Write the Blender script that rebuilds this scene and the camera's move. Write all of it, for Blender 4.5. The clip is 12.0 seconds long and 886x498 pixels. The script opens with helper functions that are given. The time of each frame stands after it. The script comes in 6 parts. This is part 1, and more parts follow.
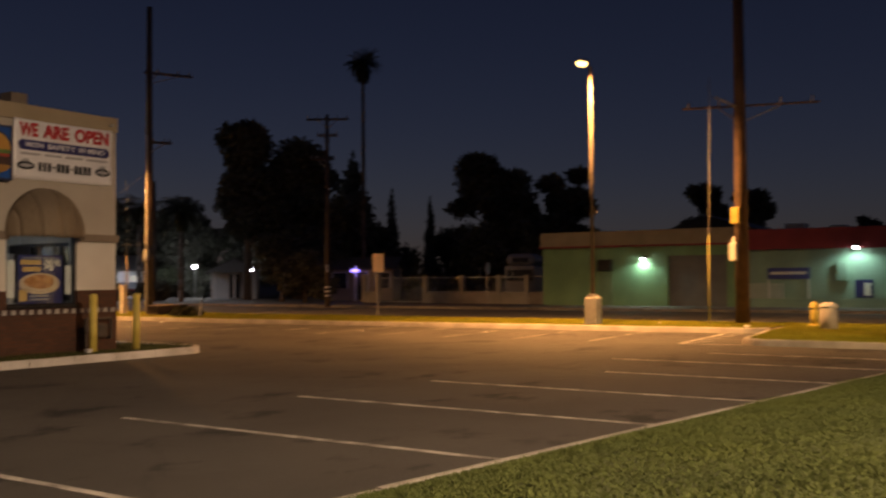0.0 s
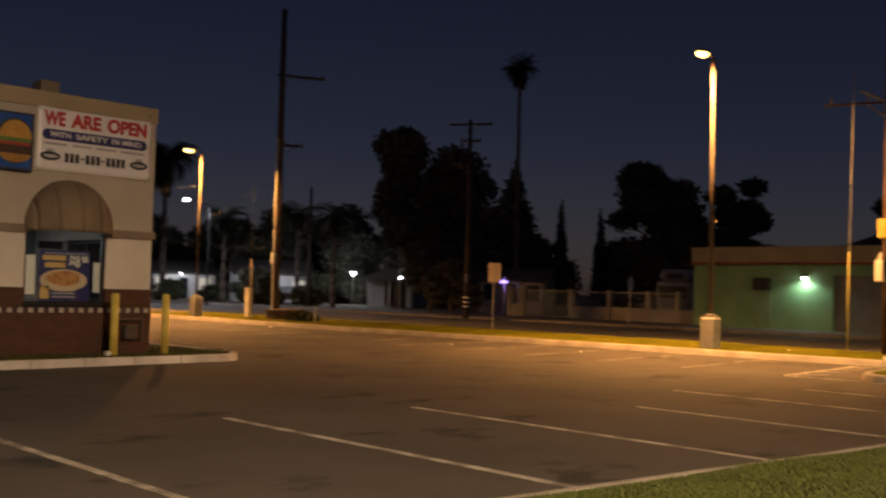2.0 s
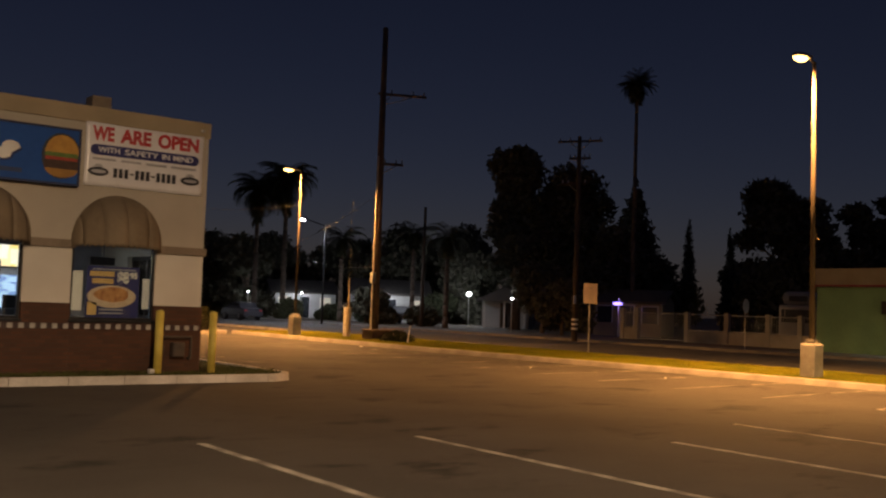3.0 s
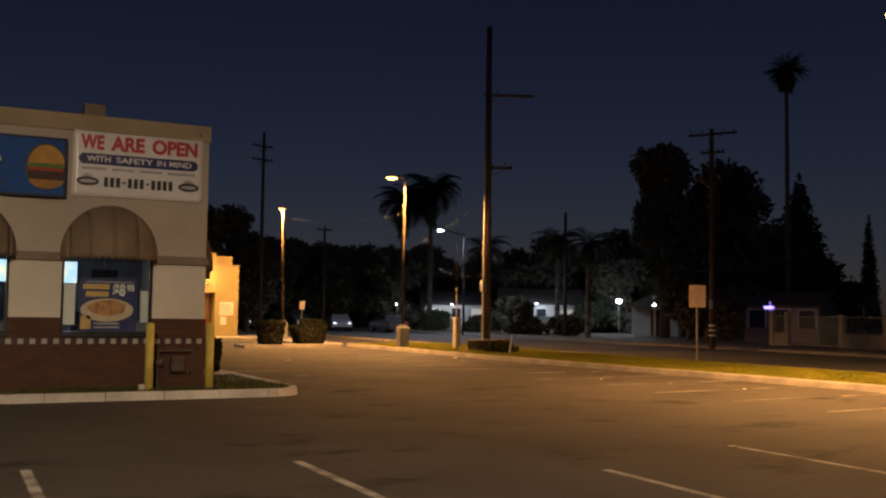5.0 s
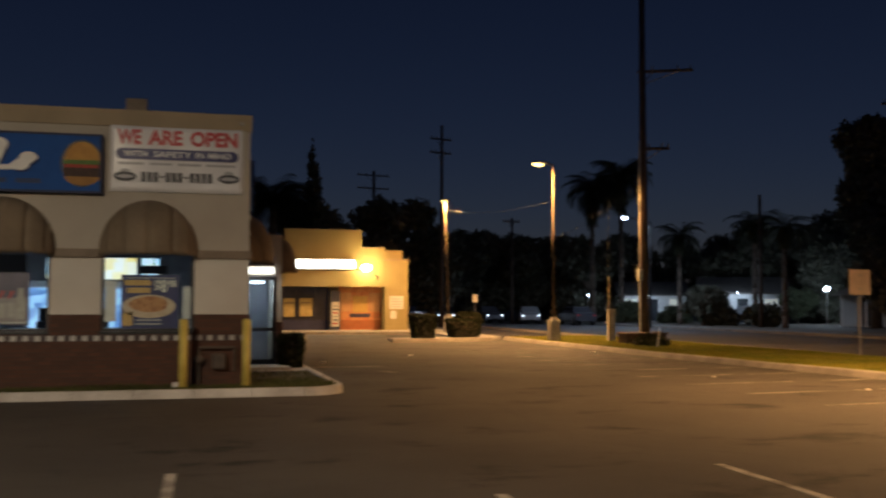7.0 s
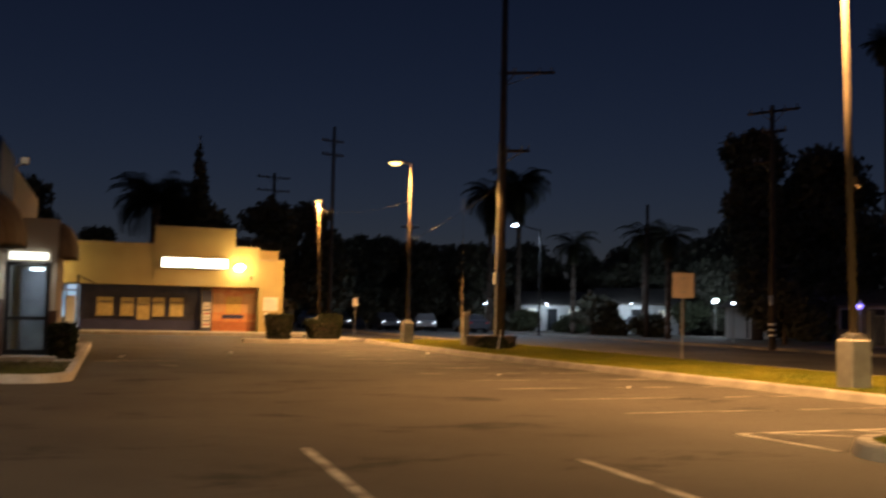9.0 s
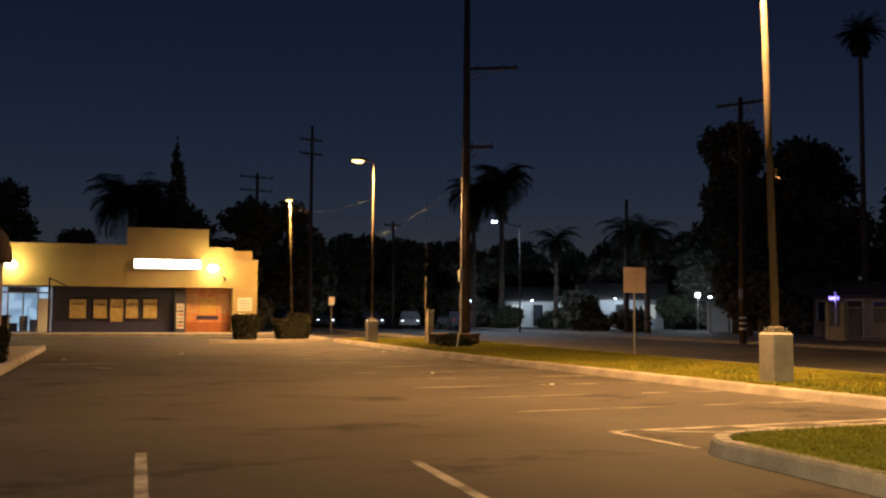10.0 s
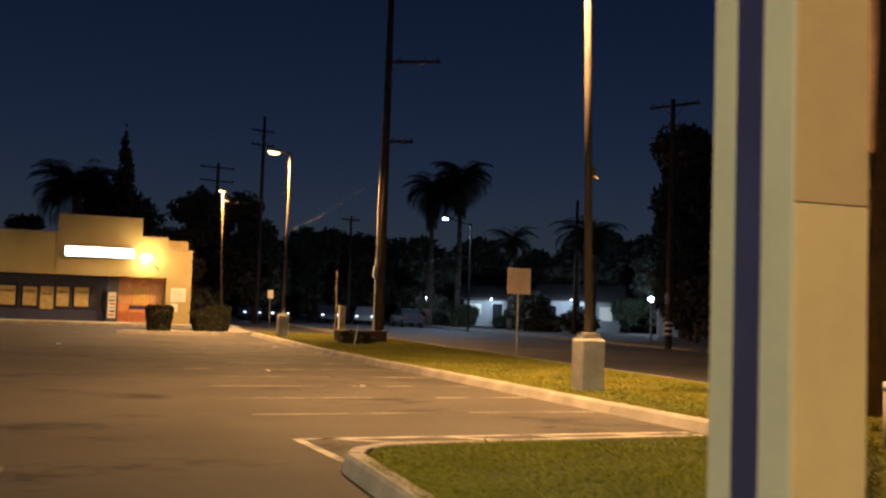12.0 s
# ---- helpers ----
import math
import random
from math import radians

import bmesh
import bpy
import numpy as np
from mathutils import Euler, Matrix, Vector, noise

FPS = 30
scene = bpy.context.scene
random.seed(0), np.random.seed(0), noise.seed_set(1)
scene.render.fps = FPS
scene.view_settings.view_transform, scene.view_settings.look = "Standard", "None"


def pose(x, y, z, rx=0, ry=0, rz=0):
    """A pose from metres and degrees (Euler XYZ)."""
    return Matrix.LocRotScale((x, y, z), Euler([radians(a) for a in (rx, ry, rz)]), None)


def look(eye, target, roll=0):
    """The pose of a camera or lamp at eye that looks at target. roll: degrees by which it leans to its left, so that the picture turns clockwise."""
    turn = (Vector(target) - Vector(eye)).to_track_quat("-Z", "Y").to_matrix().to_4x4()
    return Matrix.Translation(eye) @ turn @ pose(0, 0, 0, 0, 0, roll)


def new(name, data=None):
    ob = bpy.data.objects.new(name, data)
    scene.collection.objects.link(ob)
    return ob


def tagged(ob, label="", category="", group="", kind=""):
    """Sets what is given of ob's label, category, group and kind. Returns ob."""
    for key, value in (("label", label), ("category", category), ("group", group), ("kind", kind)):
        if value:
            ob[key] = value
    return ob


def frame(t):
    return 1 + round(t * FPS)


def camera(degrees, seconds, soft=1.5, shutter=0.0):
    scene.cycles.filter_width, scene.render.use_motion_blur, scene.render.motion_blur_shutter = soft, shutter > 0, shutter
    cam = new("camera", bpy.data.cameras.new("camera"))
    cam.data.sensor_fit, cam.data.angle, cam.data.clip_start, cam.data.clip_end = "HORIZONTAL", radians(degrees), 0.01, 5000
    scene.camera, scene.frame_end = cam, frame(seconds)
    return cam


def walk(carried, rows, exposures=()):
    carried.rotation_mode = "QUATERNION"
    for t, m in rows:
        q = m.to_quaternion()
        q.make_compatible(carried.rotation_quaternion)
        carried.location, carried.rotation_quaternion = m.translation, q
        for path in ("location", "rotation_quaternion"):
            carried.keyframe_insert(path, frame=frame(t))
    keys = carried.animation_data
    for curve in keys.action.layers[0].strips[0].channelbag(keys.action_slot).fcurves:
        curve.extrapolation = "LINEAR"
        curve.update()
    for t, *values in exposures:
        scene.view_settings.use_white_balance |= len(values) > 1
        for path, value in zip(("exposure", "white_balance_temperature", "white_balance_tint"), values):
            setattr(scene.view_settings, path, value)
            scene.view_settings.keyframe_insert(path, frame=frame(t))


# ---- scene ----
cam = camera(47.6, 12.0, soft=2.2, shutter=0.5)
PATH = [
    (0, (-14.573, -18.062, 1.61), (-12.897, -16.972, 1.67), -0.4),
    (0.5, (-13.626, -18.136, 1.611), (-12.048, -16.908, 1.658), 0.2),
    (1, (-12.649, -18.403, 1.585), (-11.08, -17.164, 1.649), 0.7),
    (1.5, (-11.731, -18.655, 1.585), (-10.196, -17.375, 1.635), 1.2),
    (2, (-10.782, -18.868, 1.578), (-9.346, -17.478, 1.66), 1.5),
    (2.5, (-9.869, -19.072, 1.598), (-8.597, -17.531, 1.693), 1.9),
    (2.7, (-9.45, -19.12, 1.598), (-8.201, -17.561, 1.703), 2.0),
    (4.3, (-6.36, -19.5, 1.605), (-5.27, -17.828, 1.727), 1.1),
    (4.5, (-5.97, -19.569, 1.596), (-4.964, -17.844, 1.701), 1.1),
    (5, (-4.958, -19.503, 1.591), (-4.035, -17.733, 1.72), 0.8),
    (5.5, (-4.042, -19.591, 1.608), (-3.255, -17.756, 1.727), 0.6),
    (6, (-3.149, -19.494, 1.594), (-2.576, -17.579, 1.651), 0.2),
    (6.3, (-2.61, -19.42, 1.585), (-2.211, -17.461, 1.649), 0.6),
    (6.5, (-2.252, -19.37, 1.57), (-1.944, -17.395, 1.634), 0.6),
    (7, (-1.23, -19.242, 1.624), (-0.727, -17.31, 1.734), 0.1),
    (7.2, (-0.87, -19.2, 1.59), (-0.344, -17.273, 1.695), -0.1),
    (8.8, (1.99, -19.32, 1.262), (2.565, -17.408, 1.371), 1.4),
    (9, (2.332, -19.366, 1.264), (2.952, -17.469, 1.397), 1.2),
    (9.5, (3.131, -19.523, 1.275), (3.84, -17.661, 1.448), 0.7),
    (10, (3.84, -19.613, 1.297), (4.458, -17.715, 1.425), 0.4),
    (10.5, (4.69, -19.785, 1.33), (5.282, -17.883, 1.506), 0.4),
    (11, (5.462, -19.878, 1.365), (5.976, -17.95, 1.498), 0.8),
    (11.5, (6.363, -19.965, 1.388), (6.968, -18.065, 1.547), 1.2),
    (12, (7.175, -19.998, 1.394), (7.799, -18.102, 1.516), 2.0),
]
# the clip's camera drifts from a warm to a cooler white balance
BALANCE = [(0.0, 0.57, 6700, 22), (2.5, 0.44, 7000, 21), (4.5, 0.38, 6600, 17), (5.5, 0.29, 6200, 16), (6.1, 0.26, 6100, 15.5), (7.0, 0.2, 5600, 10), (9.0, 0.32, 5850, 9.5), (10.5, 0.34, 5600, 8.5), (12.0, 0.38, 5200, 7)]
walk(cam, [(t, look(eye, target, roll)) for t, eye, target, roll in PATH], BALANCE)

# P_D and P_E power the two unseen posts added behind the path
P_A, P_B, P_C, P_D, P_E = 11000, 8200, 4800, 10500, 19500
P_WALL, P_GREEN = 185, 75
# ---------------------------------------------------------------- world, lamps
SODIUM = (1.0, 0.47, 0.13)
WARM = (1.0, 0.75, 0.46)
COOL = (0.62, 0.85, 1.0)

world = bpy.data.worlds.new("night_sky")
scene.world = world
world.use_nodes = True
wn, wl = world.node_tree.nodes, world.node_tree.links
sky = wn.new("ShaderNodeTexSky")
sky.sky_type = "NISHITA"
sky.sun_disc = False
sky.sun_elevation = radians(55)
sky.sun_rotation = radians(200)
sky.air_density = 1.0
sky.dust_density = 0.6
sky.ozone_density = 4.0
gam = wn.new("ShaderNodeGamma")
gam.inputs["Gamma"].default_value = 1.25
hue = wn.new("ShaderNodeMixRGB")
hue.blend_type = "MULTIPLY"
hue.inputs["Fac"].default_value = 1.0
hue.inputs["Color2"].default_value = (1.1, 0.84, 0.92, 1)
wl.new(sky.outputs[0], gam.inputs[0])
wl.new(gam.outputs[0], hue.inputs["Color1"])
wl.new(hue.outputs[0], wn["Background"].inputs["Color"])
wn["Background"].inputs["Strength"].default_value = 0.0027


def lamp(kind, place, power, color, size=0.15, aim=None, cone=None, blend=0.4):
    data = bpy.data.lights.new("lamp_light", kind)
    data.energy, data.color = power, color
    if kind == "AREA":
        data.size = size
    else:
        data.shadow_soft_size = size
    if kind == "SPOT":
        data.spot_size, data.spot_blend = radians(cone), blend
    ob = new("lamp_light", data)
    ob.matrix_world = look(place, aim if aim else (place[0], place[1] + 0.001, place[2] - 1))
    return ob


# ---------------------------------------------------------------- materials
def mat(name, a, b=None, scale=4.0, rough=0.7, metal=0.0, bump=0.0, fine=0.0, spread=(0.35, 0.65), spec=0.5):
    """Two colours mixed by noise at two scales, with relief."""
    m = bpy.data.materials.new(name)
    m.use_nodes = True
    n, l = m.node_tree.nodes, m.node_tree.links
    p = n["Principled BSDF"]
    p.inputs["Roughness"].default_value, p.inputs["Metallic"].default_value = rough, metal
    p.inputs["Specular IOR Level"].default_value = spec
    b = b or tuple(c * 0.8 for c in a)
    tc = n.new("ShaderNodeTexCoord")
    big, small = n.new("ShaderNodeTexNoise"), n.new("ShaderNodeTexNoise")
    big.inputs["Scale"].default_value, big.inputs["Detail"].default_value = scale, 6
    small.inputs["Scale"].default_value, small.inputs["Detail"].default_value = fine or scale * 9, 4
    ad = n.new("ShaderNodeMath")
    ad.operation = "MULTIPLY_ADD"
    ad.inputs[1].default_value = 0.35
    ramp = n.new("ShaderNodeValToRGB")
    ramp.color_ramp.elements[0].position, ramp.color_ramp.elements[1].position = spread[0] + 0.17, spread[1] + 0.17
    ramp.color_ramp.elements[0].color, ramp.color_ramp.elements[1].color = (*b, 1), (*a, 1)
    for t in (big, small):
        l.new(tc.outputs["Object"], t.inputs["Vector"])
    l.new(small.outputs[0], ad.inputs[0])
    l.new(big.outputs[0], ad.inputs[2])
    l.new(ad.outputs[0], ramp.inputs[0])
    l.new(ramp.outputs[0], p.inputs["Base Color"])
    if bump:
        bp = n.new("ShaderNodeBump")
        bp.inputs["Strength"].default_value, bp.inputs["Distance"].default_value = bump, 0.02
        l.new(small.outputs[0], bp.inputs["Height"])
        l.new(bp.outputs[0], p.inputs["Normal"])
    return m


def glow(name, color, strength):
    m = bpy.data.materials.new(name)
    m.use_nodes = True
    p = m.node_tree.nodes["Principled BSDF"]
    p.inputs["Base Color"].default_value = (*color, 1)
    p.inputs["Emission Color"].default_value = (*color, 1)
    p.inputs["Emission Strength"].default_value = strength
    return m


def glow_patches(name, color, other, strength, scale):
    """A glowing panel of coloured fields: prints behind a diffuser, and a shop's back wall."""
    m = glow(name, color, strength)
    n, l = m.node_tree.nodes, m.node_tree.links
    tc, vo, ramp = n.new("ShaderNodeTexCoord"), n.new("ShaderNodeTexVoronoi"), n.new("ShaderNodeValToRGB")
    vo.inputs["Scale"].default_value = scale
    vo.distance = "CHEBYCHEV"
    vo.inputs["Randomness"].default_value = 0.55
    ramp.color_ramp.elements[0].color, ramp.color_ramp.elements[1].color = (*color, 1), (*other, 1)
    ramp.color_ramp.elements[0].position, ramp.color_ramp.elements[1].position = 0.35, 0.6
    l.new(tc.outputs["Object"], vo.inputs["Vector"])
    l.new(vo.outputs["Color"], ramp.inputs[0])
    l.new(ramp.outputs[0], n["Principled BSDF"].inputs["Emission Color"])
    return m


def asphalt(name, a, b, patch):
    """Worn asphalt: fine stone grain, broad patches, oil stains, cracks."""
    m = mat(name, a, b, scale=0.35, rough=0.82, bump=0.6, fine=60.0, spec=0.3)
    n, l = m.node_tree.nodes, m.node_tree.links
    p = n["Principled BSDF"]
    ramp = p.inputs["Base Color"].links[0].from_socket
    tc = n.new("ShaderNodeTexCoord")
    mp = n.new("ShaderNodeMapping")
    mp.inputs["Scale"].default_value = (0.55, 0.85, 1)
    st = n.new("ShaderNodeTexNoise")
    st.inputs["Scale"].default_value, st.inputs["Detail"].default_value, st.inputs["Roughness"].default_value = 0.9, 6, 0.68
    sr = n.new("ShaderNodeValToRGB")
    sr.color_ramp.elements[0].position, sr.color_ramp.elements[1].position = 0.56, 0.65
    sr.color_ramp.elements[0].color, sr.color_ramp.elements[1].color = (0, 0, 0, 1), (1, 1, 1, 1)
    mx = n.new("ShaderNodeMixRGB")
    mx.inputs["Color2"].default_value = (*patch, 1)
    l.new(tc.outputs["Object"], mp.inputs[0])
    l.new(mp.outputs[0], st.inputs["Vector"])
    l.new(st.outputs[0], sr.inputs[0])
    l.new(sr.outputs[0], mx.inputs["Fac"])
    l.new(ramp, mx.inputs["Color1"])
    vo = n.new("ShaderNodeTexVoronoi")
    vo.feature = "DISTANCE_TO_EDGE"
    vo.inputs["Scale"].default_value = 0.22
    wob = n.new("ShaderNodeTexNoise")
    wob.inputs["Scale"].default_value = 1.3
    wm = n.new("ShaderNodeMixRGB")
    wm.inputs["Fac"].default_value = 0.28
    l.new(tc.outputs["Object"], wob.inputs["Vector"])
    l.new(tc.outputs["Object"], wm.inputs["Color1"])
    l.new(wob.outputs["Color"], wm.inputs["Color2"])
    l.new(wm.outputs[0], vo.inputs["Vector"])
    cr = n.new("ShaderNodeValToRGB")
    cr.color_ramp.elements[0].position, cr.color_ramp.elements[1].position = 0.002, 0.008
    cr.color_ramp.elements[0].color, cr.color_ramp.elements[1].color = (0.9, 0.9, 0.9, 1), (1, 1, 1, 1)
    mul = n.new("ShaderNodeMixRGB")
    mul.blend_type = "MULTIPLY"
    mul.inputs["Fac"].default_value = 1
    l.new(vo.outputs["Distance"], cr.inputs[0])
    l.new(mx.outputs[0], mul.inputs["Color1"])
    l.new(cr.outputs[0], mul.inputs["Color2"])
    l.new(mul.outputs[0], p.inputs["Base Color"])
    return m


def brick_mat():
    m = mat("brick", (0.2, 0.08, 0.05), (0.13, 0.05, 0.035), scale=3, rough=0.75, bump=0.2)
    n, l = m.node_tree.nodes, m.node_tree.links
    p = n["Principled BSDF"]
    tc, mp, br = n.new("ShaderNodeTexCoord"), n.new("ShaderNodeMapping"), n.new("ShaderNodeTexBrick")
    mp.inputs["Rotation"].default_value = (radians(90), 0, 0)
    br.inputs["Scale"].default_value = 1.0
    br.inputs["Brick Width"].default_value, br.inputs["Row Height"].default_value = 0.21, 0.075
    br.inputs["Mortar Size"].default_value = 0.006
    br.inputs["Color1"].default_value, br.inputs["Color2"].default_value = (0.078, 0.027, 0.011, 1), (0.052, 0.019, 0.009, 1)
    br.inputs["Mortar"].default_value = (0.046, 0.026, 0.015, 1)
    l.new(tc.outputs["Object"], mp.inputs[0])
    l.new(mp.outputs[0], br.inputs["Vector"])
    l.new(br.outputs["Color"], p.inputs["Base Color"])
    bp = n.new("ShaderNodeBump")
    bp.invert = True
    bp.inputs["Strength"].default_value, bp.inputs["Distance"].default_value = 0.6, 0.01
    l.new(br.outputs["Fac"], bp.inputs["Height"])
    l.new(bp.outputs[0], p.inputs["Normal"])
    return m


def leaf_mat(name, a, b, vary=(0.45, 0.5, 0.4)):
    m = mat(name, a, b, scale=0.7, rough=0.85, fine=5.0, spec=0.2)
    n, l = m.node_tree.nodes, m.node_tree.links
    p = n["Principled BSDF"]
    geo, mx = n.new("ShaderNodeNewGeometry"), n.new("ShaderNodeMixRGB")
    src = p.inputs["Base Color"].links[0].from_socket
    mx.blend_type = "MULTIPLY"
    mx.inputs["Color2"].default_value = (*vary, 1)
    l.new(geo.outputs["Random Per Island"], mx.inputs["Fac"])
    l.new(src, mx.inputs["Color1"])
    l.new(mx.outputs[0], p.inputs["Base Color"])
    return m


def glass_mat(name, tint=(0.9, 0.95, 0.95)):
    m = bpy.data.materials.new(name)
    m.use_nodes = True
    n, l = m.node_tree.nodes, m.node_tree.links
    n.remove(n["Principled BSDF"])
    tr, gl, mx = n.new("ShaderNodeBsdfTransparent"), n.new("ShaderNodeBsdfGlossy"), n.new("ShaderNodeMixShader")
    fr = n.new("ShaderNodeFresnel")
    fr.inputs["IOR"].default_value = 1.5
    tr.inputs["Color"].default_value = (*tint, 1)
    gl.inputs["Roughness"].default_value = 0.03
    l.new(fr.outputs[0], mx.inputs[0])
    l.new(tr.outputs[0], mx.inputs[1])
    l.new(gl.outputs[0], mx.inputs[2])
    l.new(mx.outputs[0], n["Material Output"].inputs[0])
    return m


M_LOT = asphalt("lot_asphalt", (0.092, 0.081, 0.069), (0.064, 0.057, 0.049), (0.026, 0.024, 0.022))
M_ROAD = asphalt("road_asphalt", (0.11, 0.105, 0.1), (0.08, 0.076, 0.072), (0.055, 0.052, 0.05))
M_CONC = mat("concrete", (0.42, 0.4, 0.36), (0.3, 0.28, 0.25), scale=2.5, rough=0.85, bump=0.25, fine=40)
M_DARKCONC = mat("old_concrete", (0.2, 0.18, 0.16), (0.13, 0.12, 0.105), scale=1.5, rough=0.9, bump=0.25, fine=30)
M_KERB = mat("kerb_concrete", (0.4, 0.36, 0.3), (0.25, 0.225, 0.19), scale=1.6, rough=0.85, bump=0.3, fine=30)
M_WORN = mat("worn_line_paint", (0.36, 0.32, 0.26), (0.1, 0.088, 0.075), scale=1.6, rough=0.85, fine=30, spread=(0.42, 0.66))
M_PAINT = mat("line_paint", (0.5, 0.46, 0.39), (0.15, 0.13, 0.11), scale=2.2, rough=0.85, fine=45, spread=(0.36, 0.6))
M_SOIL = mat("lawn_soil", (0.09, 0.104, 0.028), (0.072, 0.085, 0.026), scale=1.5, rough=0.95, bump=0.5)
M_GRASS = leaf_mat("grass", (0.3, 0.29, 0.02), (0.22, 0.22, 0.016), (0.7, 0.72, 0.7))
M_LAWN = leaf_mat("lawn_grass", (0.105, 0.124, 0.032), (0.082, 0.1, 0.029), (0.9, 0.92, 0.9))
M_PLANTER = mat("planter_soil", (0.085, 0.076, 0.036), (0.06, 0.054, 0.028), scale=3, rough=0.95, bump=0.5)
M_WEED = leaf_mat("planter_weed", (0.11, 0.115, 0.035), (0.08, 0.084, 0.028))
M_DRYGRASS = leaf_mat("dry_grass", (0.32, 0.28, 0.018), (0.2, 0.215, 0.014), (0.6, 0.62, 0.6))
M_DIRT = mat("dirt", (0.13, 0.1, 0.07), (0.08, 0.062, 0.045), scale=0.4, rough=0.95, bump=0.4)
M_STUCCO = mat("cream_stucco", (0.44, 0.395, 0.325), (0.38, 0.34, 0.28), scale=0.9, rough=0.9, bump=0.25, fine=70)
M_STUCCO_WHITE = mat("white_stucco", (0.62, 0.59, 0.52), (0.54, 0.505, 0.44), scale=0.9, rough=0.9, bump=0.25, fine=70)
M_TAN = mat("tan_stucco", (0.36, 0.29, 0.19), (0.3, 0.24, 0.155), scale=1.2, rough=0.9, bump=0.25, fine=70)
M_BAND = mat("brown_moulding", (0.24, 0.19, 0.14), (0.18, 0.14, 0.1), scale=2, rough=0.8, bump=0.15)
M_BRICK = brick_mat()
M_TILE_W = mat("white_tile", (0.42, 0.4, 0.37), (0.32, 0.3, 0.27), scale=8, rough=0.3)
M_TILE_D = mat("dark_tile", (0.05, 0.03, 0.03), (0.035, 0.02, 0.02), scale=8, rough=0.3)
M_AWN_A = mat("tan_awning_cloth", (0.225, 0.172, 0.112), (0.175, 0.134, 0.088), scale=1.6, rough=0.85, bump=0.1)
M_AWN_B = mat("brown_awning_cloth", (0.208, 0.158, 0.101), (0.162, 0.122, 0.078), scale=1.6, rough=0.85, bump=0.1)
M_DARKMETAL = mat("dark_metal", (0.03, 0.03, 0.032), (0.02, 0.02, 0.02), scale=5, rough=0.45, metal=0.6)
M_STEEL = mat("galvanised_steel", (0.42, 0.41, 0.38), (0.32, 0.3, 0.28), scale=4, rough=0.45, metal=0.75)
M_POLE = mat("painted_pole_steel", (0.078, 0.064, 0.046), (0.056, 0.046, 0.034), scale=3, rough=0.75, spec=0.2)
M_WOOD = mat("weathered_pole_wood", (0.15, 0.09, 0.058), (0.09, 0.056, 0.038), scale=3, rough=0.85, bump=0.4, fine=30)
M_WOOD_DARK = mat("dark_pole_wood", (0.085, 0.058, 0.042), (0.055, 0.038, 0.03), scale=3, rough=0.9, bump=0.4, fine=30)
M_YELLOW = mat("yellow_paint", (0.62, 0.5, 0.1), (0.5, 0.38, 0.07), scale=4, rough=0.55, bump=0.1)
M_BLUE = mat("blue_sign_face", (0.018, 0.085, 0.32), (0.014, 0.065, 0.26), scale=0.8, rough=0.65, spec=0.2)
M_NAVY = mat("navy_print", (0.03, 0.032, 0.14), (0.024, 0.026, 0.11), scale=2, rough=0.4)
M_RED = mat("red_print", (0.5, 0.05, 0.05), (0.42, 0.04, 0.045), scale=2, rough=0.4)
M_BLACK = mat("black_print", (0.03, 0.03, 0.035), (0.02, 0.02, 0.025), scale=3, rough=0.5)
M_GREY = mat("grey_print", (0.4, 0.4, 0.42), (0.34, 0.34, 0.36), scale=3, rough=0.5)
M_VINYL = mat("white_vinyl", (0.74, 0.73, 0.74), (0.68, 0.67, 0.68), scale=1.5, rough=0.28, bump=0.08, fine=3)
M_WHITE = mat("white_paint", (0.7, 0.69, 0.66), (0.6, 0.58, 0.55), scale=2, rough=0.5)
M_GLASS = glass_mat("window_glass")
M_INT = mat("inside_wall", (0.2, 0.2, 0.22), (0.12, 0.12, 0.14), scale=2, rough=0.7)
M_LEAF = leaf_mat("tree_leaf", (0.11, 0.115, 0.07), (0.08, 0.085, 0.05))
M_LEAF_DARK = leaf_mat("dark_tree_leaf", (0.12, 0.112, 0.085), (0.09, 0.082, 0.062))
M_PALM = leaf_mat("palm_leaf", (0.09, 0.09, 0.055), (0.065, 0.065, 0.042))
M_BARK = mat("bark", (0.14, 0.1, 0.075), (0.08, 0.06, 0.045), scale=4, rough=0.95, bump=0.5)
M_HEDGE = leaf_mat("hedge_leaf", (0.034, 0.04, 0.016), (0.024, 0.028, 0.012))
M_CABLE = mat("cable_rubber", (0.05, 0.05, 0.05), (0.03, 0.03, 0.03), scale=5, rough=0.5)


# ---------------------------------------------------------------- mesh helpers
def box(bm, x0, y0, z0, x1, y1, z1, bevel=0.0, turn=0.0):
    c = Vector(((x0 + x1) / 2, (y0 + y1) / 2, (z0 + z1) / 2))
    m = Matrix.Translation(c) @ Matrix.Rotation(turn, 4, "Z") @ Matrix.Diagonal((abs(x1 - x0), abs(y1 - y0), abs(z1 - z0), 1))
    made = bmesh.ops.create_cube(bm, size=1, matrix=m)["verts"]
    if bevel:
        edges = list({e for v in made for e in v.link_edges})
        bmesh.ops.bevel(bm, geom=edges, offset=bevel, segments=2, affect="EDGES", profile=0.5)
    return bm


def tube(bm, a, b, ra, rb=None, seg=10, caps=True):
    a, b = Vector(a), Vector(b)
    rb = ra if rb is None else rb
    d = b - a
    m = Matrix.Translation((a + b) / 2) @ d.to_track_quat("Z", "Y").to_matrix().to_4x4()
    bmesh.ops.create_cone(bm, cap_ends=caps, segments=seg, radius1=ra, radius2=rb, depth=d.length, matrix=m)
    return bm


